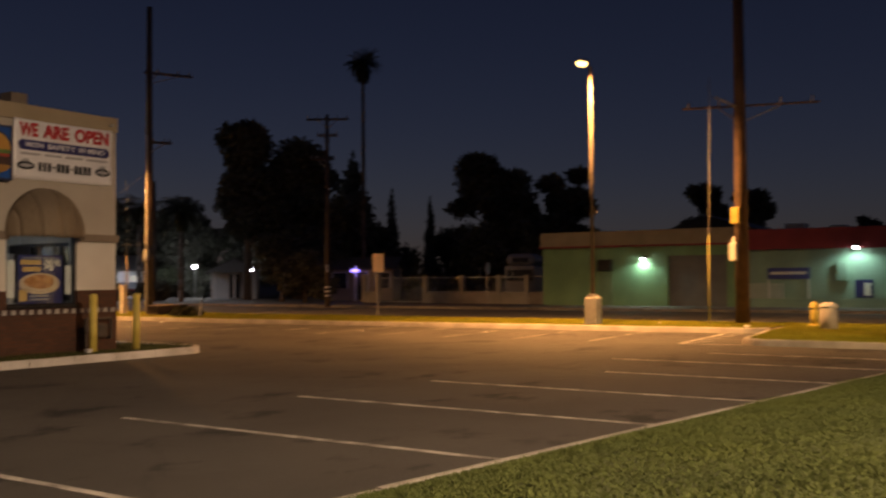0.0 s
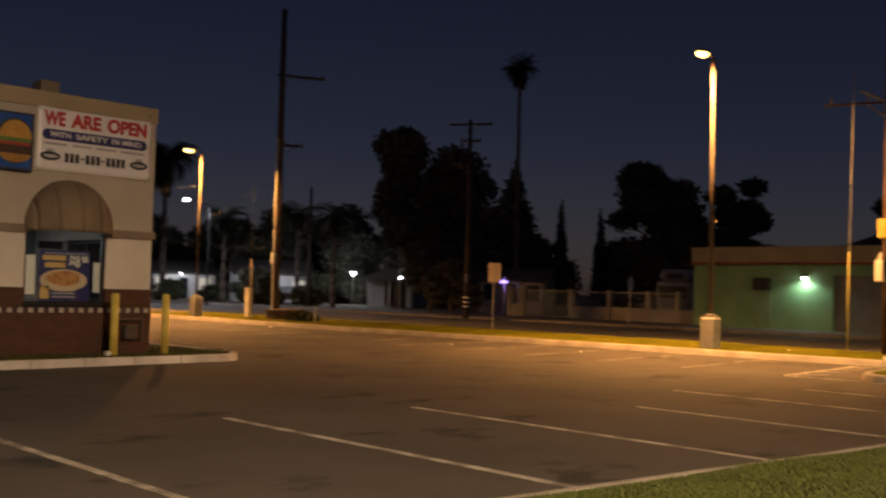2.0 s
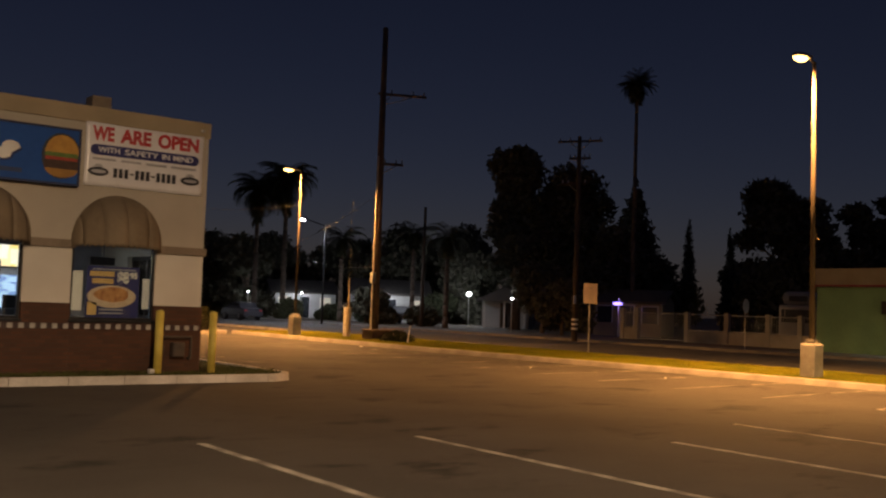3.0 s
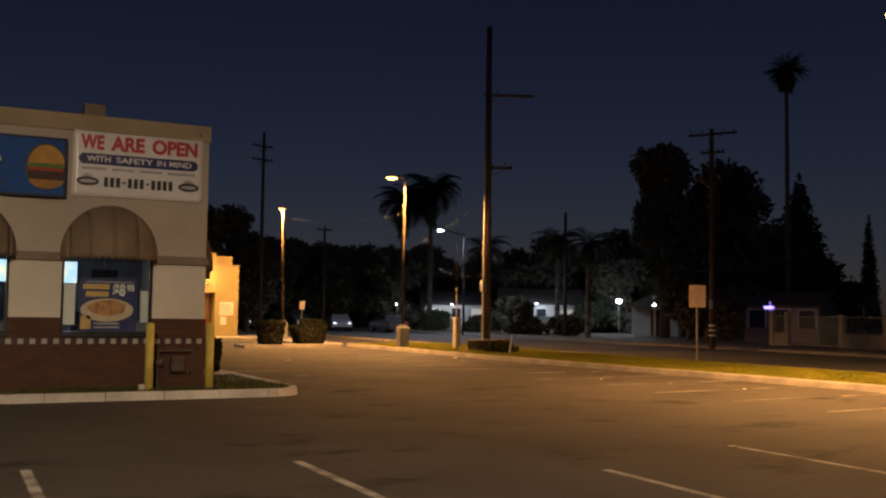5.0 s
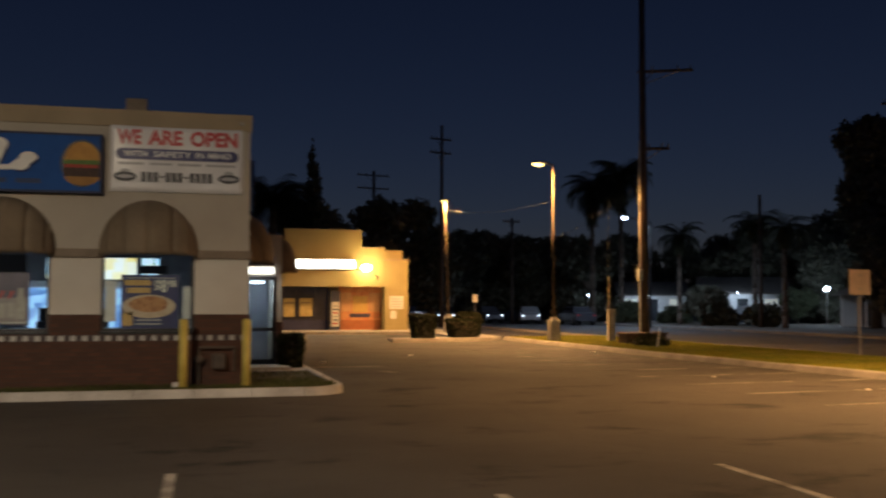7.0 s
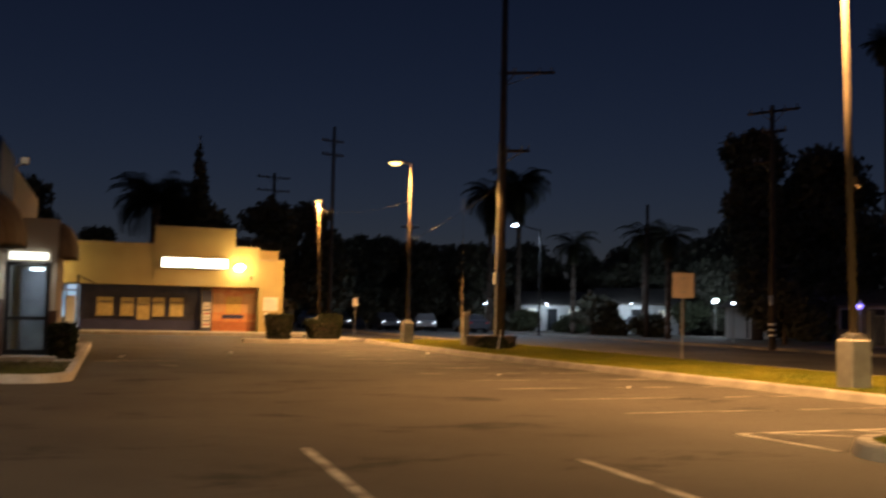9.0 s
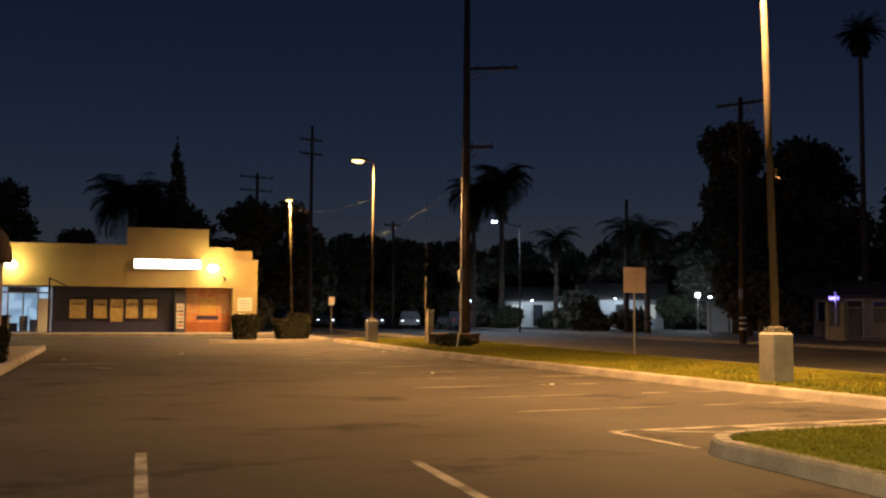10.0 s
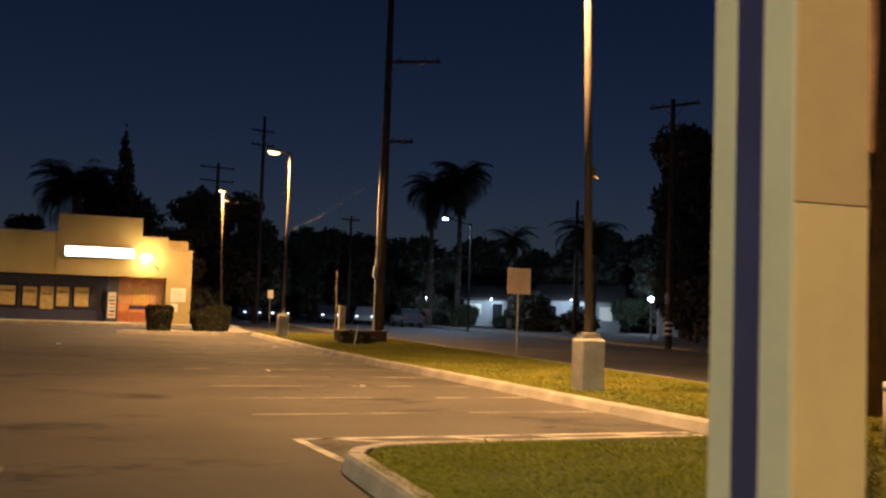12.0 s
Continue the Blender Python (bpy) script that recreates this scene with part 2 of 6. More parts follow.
def ball(bm, c, rx, ry, rz, u=12, v=8):
    m = Matrix.Translation(c) @ Matrix.Diagonal((rx, ry, rz, 1))
    bmesh.ops.create_uvsphere(bm, u_segments=u, v_segments=v, radius=1, matrix=m)
    return bm


def prism(bm, outline, z0, z1):
    """A slab over an outline of (x, y), counter-clockwise."""
    low = [bm.verts.new((x, y, z0)) for x, y in outline]
    top = [bm.verts.new((x, y, z1)) for x, y in outline]
    bm.faces.new(top)
    bm.faces.new(low[::-1])
    for i in range(len(low)):
        j = (i + 1) % len(low)
        bm.faces.new((low[i], low[j], top[j], top[i]))
    return bm


def mesh_of(bm, material, smooth=False):
    me = bpy.data.meshes.new("mesh")
    bmesh.ops.recalc_face_normals(bm, faces=bm.faces)
    bm.to_mesh(me)
    bm.free()
    me.materials.append(material)
    if smooth:
        for p in me.polygons:
            p.use_smooth = True
    return me


def part(name, bm, material, parent, label="", smooth=False):
    ob = new(name, mesh_of(bm, material, smooth))
    ob.parent = parent
    return tagged(ob, label)


def thing(name, place, label, category, group="", kind="", turn=0):
    ob = new(name)
    ob.matrix_world = pose(*place, 0, 0, turn)
    return tagged(ob, label, category, group, kind)


def solid(name, bm, material, label, category, kind="", smooth=False):
    return tagged(new(name, mesh_of(bm, material, smooth)), label, category, "", kind)


def quads_mesh(verts, material, corners=4):
    """A mesh of many loose small faces from an array (n, corners, 3)."""
    v = np.asarray(verts, dtype=float).reshape(-1, 3)
    n = len(v) // corners
    me = bpy.data.meshes.new("mesh")
    me.from_pydata(v.tolist(), [], np.arange(n * corners).reshape(n, corners).tolist())
    me.materials.append(material)
    return me


def letters(text, size, material, parent, name, at, turn=(90, 0, 0), depth=0.004, fit_width=None, bold=0.0):
    """Words as a mesh part, centred on at."""
    cu = bpy.data.curves.new("letters", "FONT")
    cu.body, cu.size, cu.extrude, cu.align_x, cu.align_y = text, size, depth, "CENTER", "CENTER"
    cu.offset = bold
    tmp = new("tmp", cu)
    me = bpy.data.meshes.new_from_object(tmp.evaluated_get(bpy.context.evaluated_depsgraph_get()))
    bpy.data.objects.remove(tmp)
    if fit_width:
        xs = [v.co.x for v in me.vertices]
        k = fit_width / (max(xs) - min(xs))
        for v in me.vertices:
            v.co.x *= k
    me.materials.clear()
    me.materials.append(material)
    ob = new(name, me)
    ob.parent = parent
    ob.matrix_basis = pose(*at, *turn)
    return ob


# ---------------------------------------------------------------- ground, road, kerbs
bm = bmesh.new()
S = 900
vs = [bm.verts.new(p) for p in ((-S, -S, 0), (S, -S, 0), (S, S, 0), (-S, S, 0))]
bm.faces.new(vs)
solid("ground", bm, M_LOT, "worn brown-grey asphalt ground of the parking lot", "ground", "structure")

bm = bmesh.new()
box(bm, 18.75, -120, -0.1, 31.0, 220, 0.006)
solid("road", bm, M_ROAD, "grey asphalt road along the parking lot", "road", "structure")
bm = bmesh.new()
prism(bm, [(31.2, -120), (33.4, -120), (33.4, 220), (31.2, 220)], 0, 0.13)
solid("pavement", bm, M_DARKCONC, "concrete pavement across the road", "pavement", "structure")
bm = bmesh.new()
prism(bm, [(33.4, -120), (140, -120), (140, 220), (33.4, 220)], -0.05, 0.11)
solid("verge", bm, M_DIRT, "bare dirt ground beyond the pavement", "dirt", "structure")

def arc(cx, cy, r, a0, a1, n=7):
    return [(cx + r * math.cos(radians(a0 + (a1 - a0) * i / (n - 1))), cy + r * math.sin(radians(a0 + (a1 - a0) * i / (n - 1)))) for i in range(n)]



def strip_x(y):
    """The strip's kerb swings out towards the entrance."""
    return 13.1 + 0.062 * max(0.0, 8.0 - y)


KERB_STRIP = (
    [(14.6, 25.9)]
    + arc(14.3, 24.7, 1.2, 120, 180, 5)
    + [(strip_x(y), y) for y in range(23, -9, -2)]
    + arc(15.15, -9.2, 1.0, 180, 260, 5)
)
KERB_ISLAND = [(15.4, -10.2), (12.6, -10.45), (10.6, -10.75)] + arc(9.95, -11.65, 0.85, 95, 180, 7) + [(9.1, y) for y in (-13.5, -15.5, -17.5)] + arc(11.1, -19.5, 2.0, 180, 250, 6) + [(14.5, -22.5), (19, -24.2)]
KERB_HOUSE = [(x, -1.3) for x in range(-17, 1, 1)] + arc(0.92, -0.5, 0.8, -90, 0, 8) + [(1.72, y) for y in (1.0, 2.5, 4.0, 5.5, 7.0, 8.5, 10.0, 11.5, 13.0, 14.5, 16.0)]
KERB_MALL = [(-16 + 2.3 * i, 34.2) for i in range(13)] + [(13.9, 34.6), (13.9, 38)]
KERB_POLE = [(7.5, 22.6), (9.5, 22.9), (11.3, 23.4), (12.4, 24.0)]


def kerb(points, name, label, height=0.15, width=0.16, side=1.0, step=1.5, material=None, batter=0.14):
    """A kerb of cast concrete stones along a line, with open joints."""
    root = thing(name, (points[0][0], points[0][1], 0), label, "kerb", "", "structure")
    base = Vector((points[0][0], points[0][1], 0))
    for a, b in zip(points, points[1:]):
        a, b = Vector((*a, 0)), Vector((*b, 0))
        n = max(1, round((b - a).length / step))
        d = (b - a) / n
        nor = Vector((-d.y, d.x, 0)).normalized() * width * side
        for i in range(n):
            gap = d.normalized() * 0.006
            p, q = a + d * i + gap - base, a + d * (i + 1) - gap - base
            h = height + random.uniform(-0.006, 0.006)
            bm = bmesh.new()
            slope = nor * batter
            ring = []
            for e in (p, q):
                ring.append([bm.verts.new(e + o) for o in (Vector((0, 0, -0.05)), slope * 0.12, slope * 0.75 + Vector((0, 0, h * 0.8)), slope * 1.15 + Vector((0, 0, h)), nor + Vector((0, 0, h)), nor + Vector((0, 0, -0.05)))])
            for k in range(6):
                j = (k + 1) % 6
                bm.faces.new((ring[0][k], ring[0][j], ring[1][j], ring[1][k]))
            bm.faces.new(ring[0][::-1])
            bm.faces.new(ring[1])
            part("kerb_stone", bm, material or M_KERB, root)
    return root


kerb(KERB_STRIP, "kerb_strip", "pale concrete kerb along the grass strip beside the road", width=0.22, batter=0.45)
kerb(KERB_ISLAND, "kerb_island", "rounded concrete kerb around the grass island", width=0.2, batter=0.3)
kerb(KERB_HOUSE, "kerb_planter", "whitewashed worn concrete kerb before the restaurant", material=mat("whitewashed_kerb", (0.62, 0.59, 0.54), (0.36, 0.33, 0.29), scale=1.1, rough=0.8, bump=0.3, fine=30))
kerb(KERB_MALL, "kerb_shops", "concrete step before the row of shops")
kerb(KERB_POLE, "kerb_entry", "low concrete kerb of the planting bed with hedges")
kerb([(18.55, 120 - 3 * i) for i in range(49)], "kerb_road", "road kerb of the near side", height=0.13, side=1.0)
kerb([(31.0, -20 + 4 * i) for i in range(36)], "kerb_far", "road kerb of the far side", height=0.13, side=-1.0, step=4, material=M_DARKCONC)


def lawn(name, outline, height, label, material=M_SOIL):
    bm = bmesh.new()
    prism(bm, outline, -0.03, height)
    return solid(name, bm, material, label, "lawn", "structure")


STRIP = [(14.3, -9.0), (15.1, -10.05), (18.4, -10.05), (18.4, 25.7), (14.7, 25.75), (13.5, 25.1), (13.25, 24.2), (13.25, 8.0)]
ISLAND = [(9.2, -11.9), (9.2, -19.6), (11, -21.4), (18.4, -24), (18.4, -10.06), (14.3, -10.4), (10.6, -10.9), (9.6, -11.0)]
PLANTER = [(-17, -1.2), (0.9, -1.2), (1.4, -0.95), (1.6, -0.5), (1.6, 3.4), (0.1, 3.4), (0.1, 0.05), (-17, 0.05)]
WALK = [(0.04, 3.4), (1.6, 3.4), (1.6, 16.0), (-3.0, 16.0), (-3.0, 14.1), (0.04, 14.1)]
BED = [(7.6, 22.7), (12.4, 24.1), (13.4, 26), (13.6, 34.0), (12.0, 34.0), (11.2, 26.5), (7.7, 24.9)]
lawn("lawn_strip", STRIP, 0.13, "soil under the grass strip beside the road")
lawn("lawn_island", ISLAND, 0.13, "soil under the grass island at the entrance")
lawn("lawn_planter", PLANTER, 0.12, "soil of the narrow planter before the restaurant", M_PLANTER)
bm = bmesh.new()
prism(bm, WALK, -0.02, 0.135)
solid("pavement_side", bm, M_CONC, "concrete walkway along the side of the restaurant", "pavement", "structure")
bm = bmesh.new()
prism(bm, BED, -0.03, 0.12)
solid("bed", bm, M_CONC, "raised concrete bed around the hedges", "bed", "structure")
bm = bmesh.new()
prism(bm, [(-16, 34.3), (13.8, 34.7), (13.8, 40), (-16, 40)], -0.02, 0.145)
solid("pavement_shops", bm, M_CONC, "concrete walkway before the shops", "pavement", "structure")


def lawn_edge(x):
    return -14.755 - 0.1417 * x


def mound(x, y):
    """Height of the big lawn: it rises softly from the lot."""
    d = max(0.0, min(lawn_edge(x) - y, 3.6 - x))
    return 0.03 + 0.27 * (1 - math.exp(-d / 1.6))


kerb([(3.5 - 2.0 * i, lawn_edge(3.5 - 2.0 * i) + 0.07) for i in range(20)], "edging", "low concrete edging along the wide lawn", height=0.05, width=0.09, side=1.0, step=2.0)

bm = bmesh.new()
grid = {}
for i in range(54):
    for j in range(18):
        x = -36 + 39.5 * i / 53
        y = lawn_edge(x) - 13 * (j / 17) ** 1.5
        grid[i, j] = bm.verts.new((x, y, mound(x, y)))
for i in range(53):
    for j in range(17):
        bm.faces.new((grid[i, j], grid[i, j + 1], grid[i + 1, j + 1], grid[i + 1, j]))
solid("lawn", bm, M_SOIL, "soil of the wide lawn at the lot's edge", "lawn", "structure", smooth=True)


def inside(x, y, poly):
    hit = np.zeros(len(x), bool)
    for (ax, ay), (bx, by) in zip(poly, poly[1:] + poly[:1]):
        cond = ((ay > y) != (by > y)) & (x < (bx - ax) * (y - ay) / (by - ay + 1e-12) + ax)
        hit ^= cond
    return hit


def grass(name, x, y, z, material, label, height=0.07):
    """Grass blades: three-cornered, leaning, in clumps of many lengths."""
    rs = np.random.RandomState(len(x))
    n = len(x)
    a, lean = rs.rand(n) * 6.283, 0.5 + 1.2 * rs.rand(n)
    h = height * (0.5 + rs.rand(n))
    wob = 0.6 + 0.7 * (0.5 + 0.5 * np.sin(x * 1.9 + 1.3 * np.sin(y * 2.3)) * np.cos(y * 1.7))
    h = h * wob
    w = 0.004 + 0.005 * rs.rand(n)
    w = w * (1 + h * 8)
    dx, dy = np.cos(a), np.sin(a)
    b = rs.rand(n) * 6.283
    tri = np.stack(
        [
            np.stack([x - dx * w, y - dy * w, z], -1),
            np.stack([x + dx * w, y + dy * w, z], -1),
            np.stack([x + np.cos(b) * h * lean, y + np.sin(b) * h * lean, z + h], -1),
        ],
        1,
    )
    ob = new(name, quads_mesh(tri, material, 3))
    return tagged(ob, label, "grass", "", "stuff")


rs = np.random.RandomState(4)
n = 330000
gx = -16 + 19.4 * rs.rand(n)
gy = lawn_edge(gx) + 0.06 - 7.5 * rs.rand(n) ** 1.25
n = 130000
gx = np.concatenate([gx, -36 + 39.4 * rs.rand(n)])
gy = np.concatenate([gy, lawn_edge(gx[-n:]) - 13 * rs.rand(n)])
gz = 0.03 + 0.27 * (1 - np.exp(-np.maximum(0, np.minimum(lawn_edge(gx) - gy, 3.6 - gx)) / 1.6))
grass("lawn_grass", gx, gy, gz, M_LAWN, "short patchy green grass of the wide lawn", 0.022)
n = 200000
gx, gy = 13.2 + 5.2 * rs.rand(n), -10.05 + 35.8 * rs.rand(n) ** 1.4
ok = inside(gx, gy, STRIP)
grass("strip_grass", gx[ok], gy[ok], 0.13 + 0 * gx[ok], M_DRYGRASS, "yellowing short grass of the strip beside the road", 0.034)
n = 220000
gx, gy = 9.2 + 9.2 * rs.rand(n) ** 1.3, -10.1 - 14 * rs.rand(n) ** 1.4
ok = inside(gx, gy, ISLAND)
grass("island_grass", gx[ok], gy[ok], 0.13 + 0 * gx[ok], M_GRASS, "short green grass of the entrance island", 0.03)
n = 22000
gx, gy = -9 + 11 * rs.rand(n), -1.2 + 6 * rs.rand(n) ** 2
ok = inside(gx, gy, PLANTER)
grass("planter_grass", gx[ok], gy[ok], 0.12 + 0 * gx[ok], M_WEED, "thin dark weeds of the planter before the restaurant", 0.06)


# ---------------------------------------------------------------- painted lines
def stripe(a, b, width=0.1, material=None, name="painted_line", label="worn white parking line on the asphalt", cat="line"):
    a, b = Vector((*a, 0)), Vector((*b, 0))
    d = (b - a).normalized()
    nor = Vector((-d.y, d.x, 0)) * width / 2
    bm = bmesh.new()
    prism(bm, [tuple(p)[:2] for p in (a - nor, b - nor, b + nor, a + nor)], 0.0005, 0.005)
    return tagged(solid(name, bm, material or M_PAINT, label, cat, "structure"), group="parking lines")


NEAR_LINES = [(-9.5, -8.0), (-6.65, -8.4), (-3.95, -8.75), (-1.3, -9.2), (1.44, -10.95), (4.1, -9.95), (6.38, -11.05)]
for x, y in NEAR_LINES:
    stripe((x, y), (x - 0.12, lawn_edge(x) + 0.12))
for i in range(11):
    y = -7.15 + 2.2 * i
    x0 = 8.95 - 0.06 * i
    stripe((x0, y), (x0 + 2.6, y + 0.22), 0.08, M_WORN)
    stripe((x0 + 3.0 + 0.3 * (i % 2), y + 0.26), (strip_x(y) - 0.1, y + 0.4), 0.08, M_WORN)
stripe((9.1, -9.5), (14.0, -9.12))
stripe((9.1, -9.5), (9.26, -11.0))
for x in (9.35, 10.6, 11.7, 12.8):
    stripe((x, -9.46 + (x - 9.1) * 0.078), (x + 1.0, -9.95 + (x - 9.1) * 0.078), 0.08)
stripe((2.0, 6.6), (3.9, 6.75), 0.2, M_WORN)
stripe((3.42, 4.95), (3.8, 4.3), 0.14, M_WORN)

# ---------------------------------------------------------------- lamp posts
M_SODIUM = glow("sodium_lens", (1.0, 0.62, 0.17), 5.0)
M_COOLLENS = glow("cool_lens", (0.75, 0.9, 1.0), 40)


def lamp_post(place, base_h, top, reach, lean=(0.0, 0.0), power=6500, base_w=0.215, box_at=0.0, tint=SODIUM, aim=None, cone=172, blend=0.55, girth=0.072, head_k=1.0):
    root = thing("lamp_post", place, "parking lot lamp post with sodium lamp on a concrete footing", "lamp post", "lamp posts")
    bm = bmesh.new()
    box(bm, -base_w, -base_w, -0.05, base_w, base_w, base_h, 0.035)
    part("footing", bm, M_CONC, root, "square chipped concrete footing")
    bm = bmesh.new()
    box(bm, -0.17, -0.17, base_h, 0.17, 0.17, base_h + 0.03)
    for sx in (-0.13, 0.13):
        for sy in (-0.13, 0.13):
            tube(bm, (sx, sy, base_h + 0.03), (sx, sy, base_h + 0.09), 0.018, seg=6)
    box(bm, -0.11, -0.11, base_h + 0.03, 0.11, 0.11, base_h + 0.11, 0.02)
    part("base_plate", bm, M_STEEL, root)
    lx, ly = lean
    bm = bmesh.new()
    tube(bm, (0, 0, base_h + 0.03), (lx, ly, top), girth, girth * 0.68, 14)
    part("pole", bm, M_POLE, root, "slim painted steel pole", True)
    if box_at:
        bm = bmesh.new()
        k = (box_at - base_h) / (top - base_h)
        bx0, by0 = lx * k, ly * k
        box(bm, bx0 + 0.05, by0 - 0.06, box_at, bx0 + 0.12, by0 + 0.06, box_at + 0.18, 0.015)
        tube(bm, (bx0 + 0.09, by0 - 0.04, box_at + 0.02), (bx0 + 0.12, by0 - 0.12, box_at - 0.04), 0.025, 0.03, 8)
        part("camera_box", bm, M_POLE, root, "small box strapped to the pole")
    bm = bmesh.new()
    if reach:
        tube(bm, (lx, ly, top - 0.03), (lx - reach * 0.6, ly, top + 0.06), 0.035, 0.03, 8)
    hx = lx - reach
    ball(bm, (hx, ly, top + 0.05), 0.32 * head_k, 0.18 * head_k, 0.085, 16, 8)
    box(bm, hx - 0.02, ly - 0.13 * head_k, top + 0.01, hx + 0.34 * head_k, ly + 0.13 * head_k, top + 0.11, 0.04)
    head = part("lamp_head", bm, M_STEEL, root, "flat oval lamp head", True)
    bm = bmesh.new()
    ball(bm, (hx - 0.03, ly, top + 0.005), 0.26 * head_k, 0.16 * head_k, 0.12 * head_k, 14, 8)
    lens = part("lens", bm, M_SODIUM, head, "glowing orange lens")
    lens.visible_shadow = False
    lamp("SPOT", (place[0] + hx - 0.03, place[1] + ly, place[2] + top - 0.1), power, tint, 0.16, aim, cone, blend)
    return root


lamp_post((14.9, -4.58, 0.13), 0.87, 8.2, 0.6, lean=(-0.3, -0.14), power=P_A, box_at=3.6, cone=154, blend=0.85)
lamp_post((13.75, 20.05, 0.13), 0.86, 7.35, 0.62, power=P_B, girth=0.056)
lamp_post((12.65, 32.9, 0.12), 0.9, 7.05, 0.0, lean=(-0.22, -0.1), power=P_C, girth=0.056, head_k=0.7)
# two unseen posts, added to brighten the pylon, lawn, near lot and restaurant front
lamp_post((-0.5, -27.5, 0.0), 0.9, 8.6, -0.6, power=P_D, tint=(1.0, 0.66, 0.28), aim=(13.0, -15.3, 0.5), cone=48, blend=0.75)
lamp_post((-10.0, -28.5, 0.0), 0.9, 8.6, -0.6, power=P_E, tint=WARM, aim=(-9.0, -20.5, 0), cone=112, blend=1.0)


# ---------------------------------------------------------------- utility poles and cables
def utility_pole(place, height, arms, label, conduit=0.0, radius=0.17, arm_turn=0.0, arm_r=0.065, wood=None):
    root = thing("utility_pole", place, label, "utility pole", "utility poles")
    bm = bmesh.new()
    tube(bm, (0, 0, -0.1), (0, 0, height), radius, radius * 0.62, 14)
    part("pole", bm, wood or M_WOOD_DARK, root, "", True)
    for z, half, off in arms:
        d = Vector((math.cos(radians(arm_turn)), math.sin(radians(arm_turn)), 0))
        bm = bmesh.new()
        a, b = d * (off - half), d * (off + half)
        nor = Vector((-d.y, d.x, 0)) * (radius * 0.8)
        tube(bm, a + nor + Vector((0, 0, z)), b + nor + Vector((0, 0, z)), arm_r, arm_r, 4)
        arm = part("crossarm", bm, wood or M_WOOD_DARK, root)
        for k in (-0.9, -0.45, 0.45, 0.9):
            p = d * (off + half * k) + nor
            bm = bmesh.new()
            tube(bm, p + Vector((0, 0, z + 0.04)), p + Vector((0, 0, z + 0.22)), 0.045, 0.03, 8)
            part("insulator", bm, M_STEEL, arm)
        for k in (-1, 1):
            bm = bmesh.new()
            tube(bm, nor + Vector((0, 0, z - 0.55)), nor + d * (off + k * half * 0.45) + Vector((0, 0, z - 0.05)), 0.02, seg=5)
            part("brace", bm, M_STEEL, root)
    if conduit:
        bm = bmesh.new()
        tube(bm, (-radius - 0.03, -0.06, 0), (-radius * 0.8 - 0.02, -0.06, conduit), 0.05, seg=8)
        part("conduit", bm, M_STEEL, root, "pale riser pipe")
    return root


up = utility_pole((17.5, 19.3, 0.1), 14.5, [(11.4, 1.15, 0.95), (8.1, 0.6, 0.5)], "tall weathered wooden utility pole on the grass strip", 8.4, 0.2, -25)
bm = bmesh.new()
box(bm, -0.34, -0.22, 2.5, -0.16, 0.0, 3.0, 0.02)
part("meter_box", bm, M_STEEL, up)
bm = bmesh.new()
tube(bm, (0.0, 0.0, 11.6), (0.1, -0.05, 14.4), 0.05, 0.03, 8)
part("top_pin", bm, M_STEEL, up)

# the thin crossarm stands in for lit stretches of overhead cable
wp = utility_pole((17.38, -8.62, 0.1), 14.0, [(7.0, 2.1, 0.3)], "thick weathered wooden utility pole beside the entrance", 0.0, 0.23, -75, 0.035, M_WOOD)
bm = bmesh.new()
box(bm, -0.48, -0.05, 3.2, -0.22, 0.2, 3.72, 0.02)
part("yellow_box", bm, M_YELLOW, wp, "yellow metal box on the pole")
bm = bmesh.new()
box(bm, -0.46, 0.05, 2.02, -0.22, 0.28, 2.6, 0.03)
tube(bm, (-0.34, 0.16, 2.6), (-0.3, 0.16, 2.8), 0.05, seg=8)
part("white_box", bm, M_WHITE, wp, "pale meter box on the pole")
bm = bmesh.new()
tube(bm, (0, 0, 6.9), (-0.8, 0.55, 7.2), 0.035, seg=6)
part("guy_strut", bm, M_STEEL, wp)
gw = thing("guy_wire", (16.25, -7.9, 0.1), "anchored guy wire with a yellow guard tube beside the pole", "guy wire")
bm = bmesh.new()
tube(bm, (0, 0, 0), (0.03, -0.02, 2.8), 0.028, 0.026, 8)
part("guard", bm, mat("faded_guard_plastic", (0.3, 0.27, 0.07), (0.22, 0.2, 0.05), scale=4, rough=0.6), gw, "yellow plastic guard tube", True)
bm = bmesh.new()
tube(bm, (0.03, -0.02, 2.7), (0.12, -0.08, 7.8), 0.013, seg=6)
part("wire", bm, M_STEEL, gw)

fp = utility_pole((30.95, 19.6, 0.1), 11.2, [(10.95, 1.25, 0.0), (10.0, 0.6, 0.0), (8.6, 0.7, -0.3)], "dark wooden utility pole across the road with white bands", 0.0, 0.17, -60)
for z in (0.55, 0.8, 1.05):
    bm = bmesh.new()
    tube(bm, (0, 0, z), (0, 0, z + 0.09), 0.178, seg=14)
    part("white_band", bm, M_WHITE, fp)
bm = bmesh.new()
box(bm, -0.32, -0.2, 1.95, -0.14, -0.17, 2.4)
part("notice", bm, M_WHITE, fp)
utility_pole((16.9, 50.8, 0), 14.6, [(13.6, 0.9, 0), (12.6, 0.9, 0)], "tall dark wooden utility pole behind the shops", 0, 0.16, 20)
utility_pole((15.8, 71.5, 0), 13.9, [(13.5, 1.6, 0), (12.3, 1.6, 0)], "dark wooden utility pole far behind the shops", 0, 0.2, 15)
utility_pole((36.7, 41.1, 0.1), 9.0, [], "bare dark wooden pole before the houses", 0, 0.16)
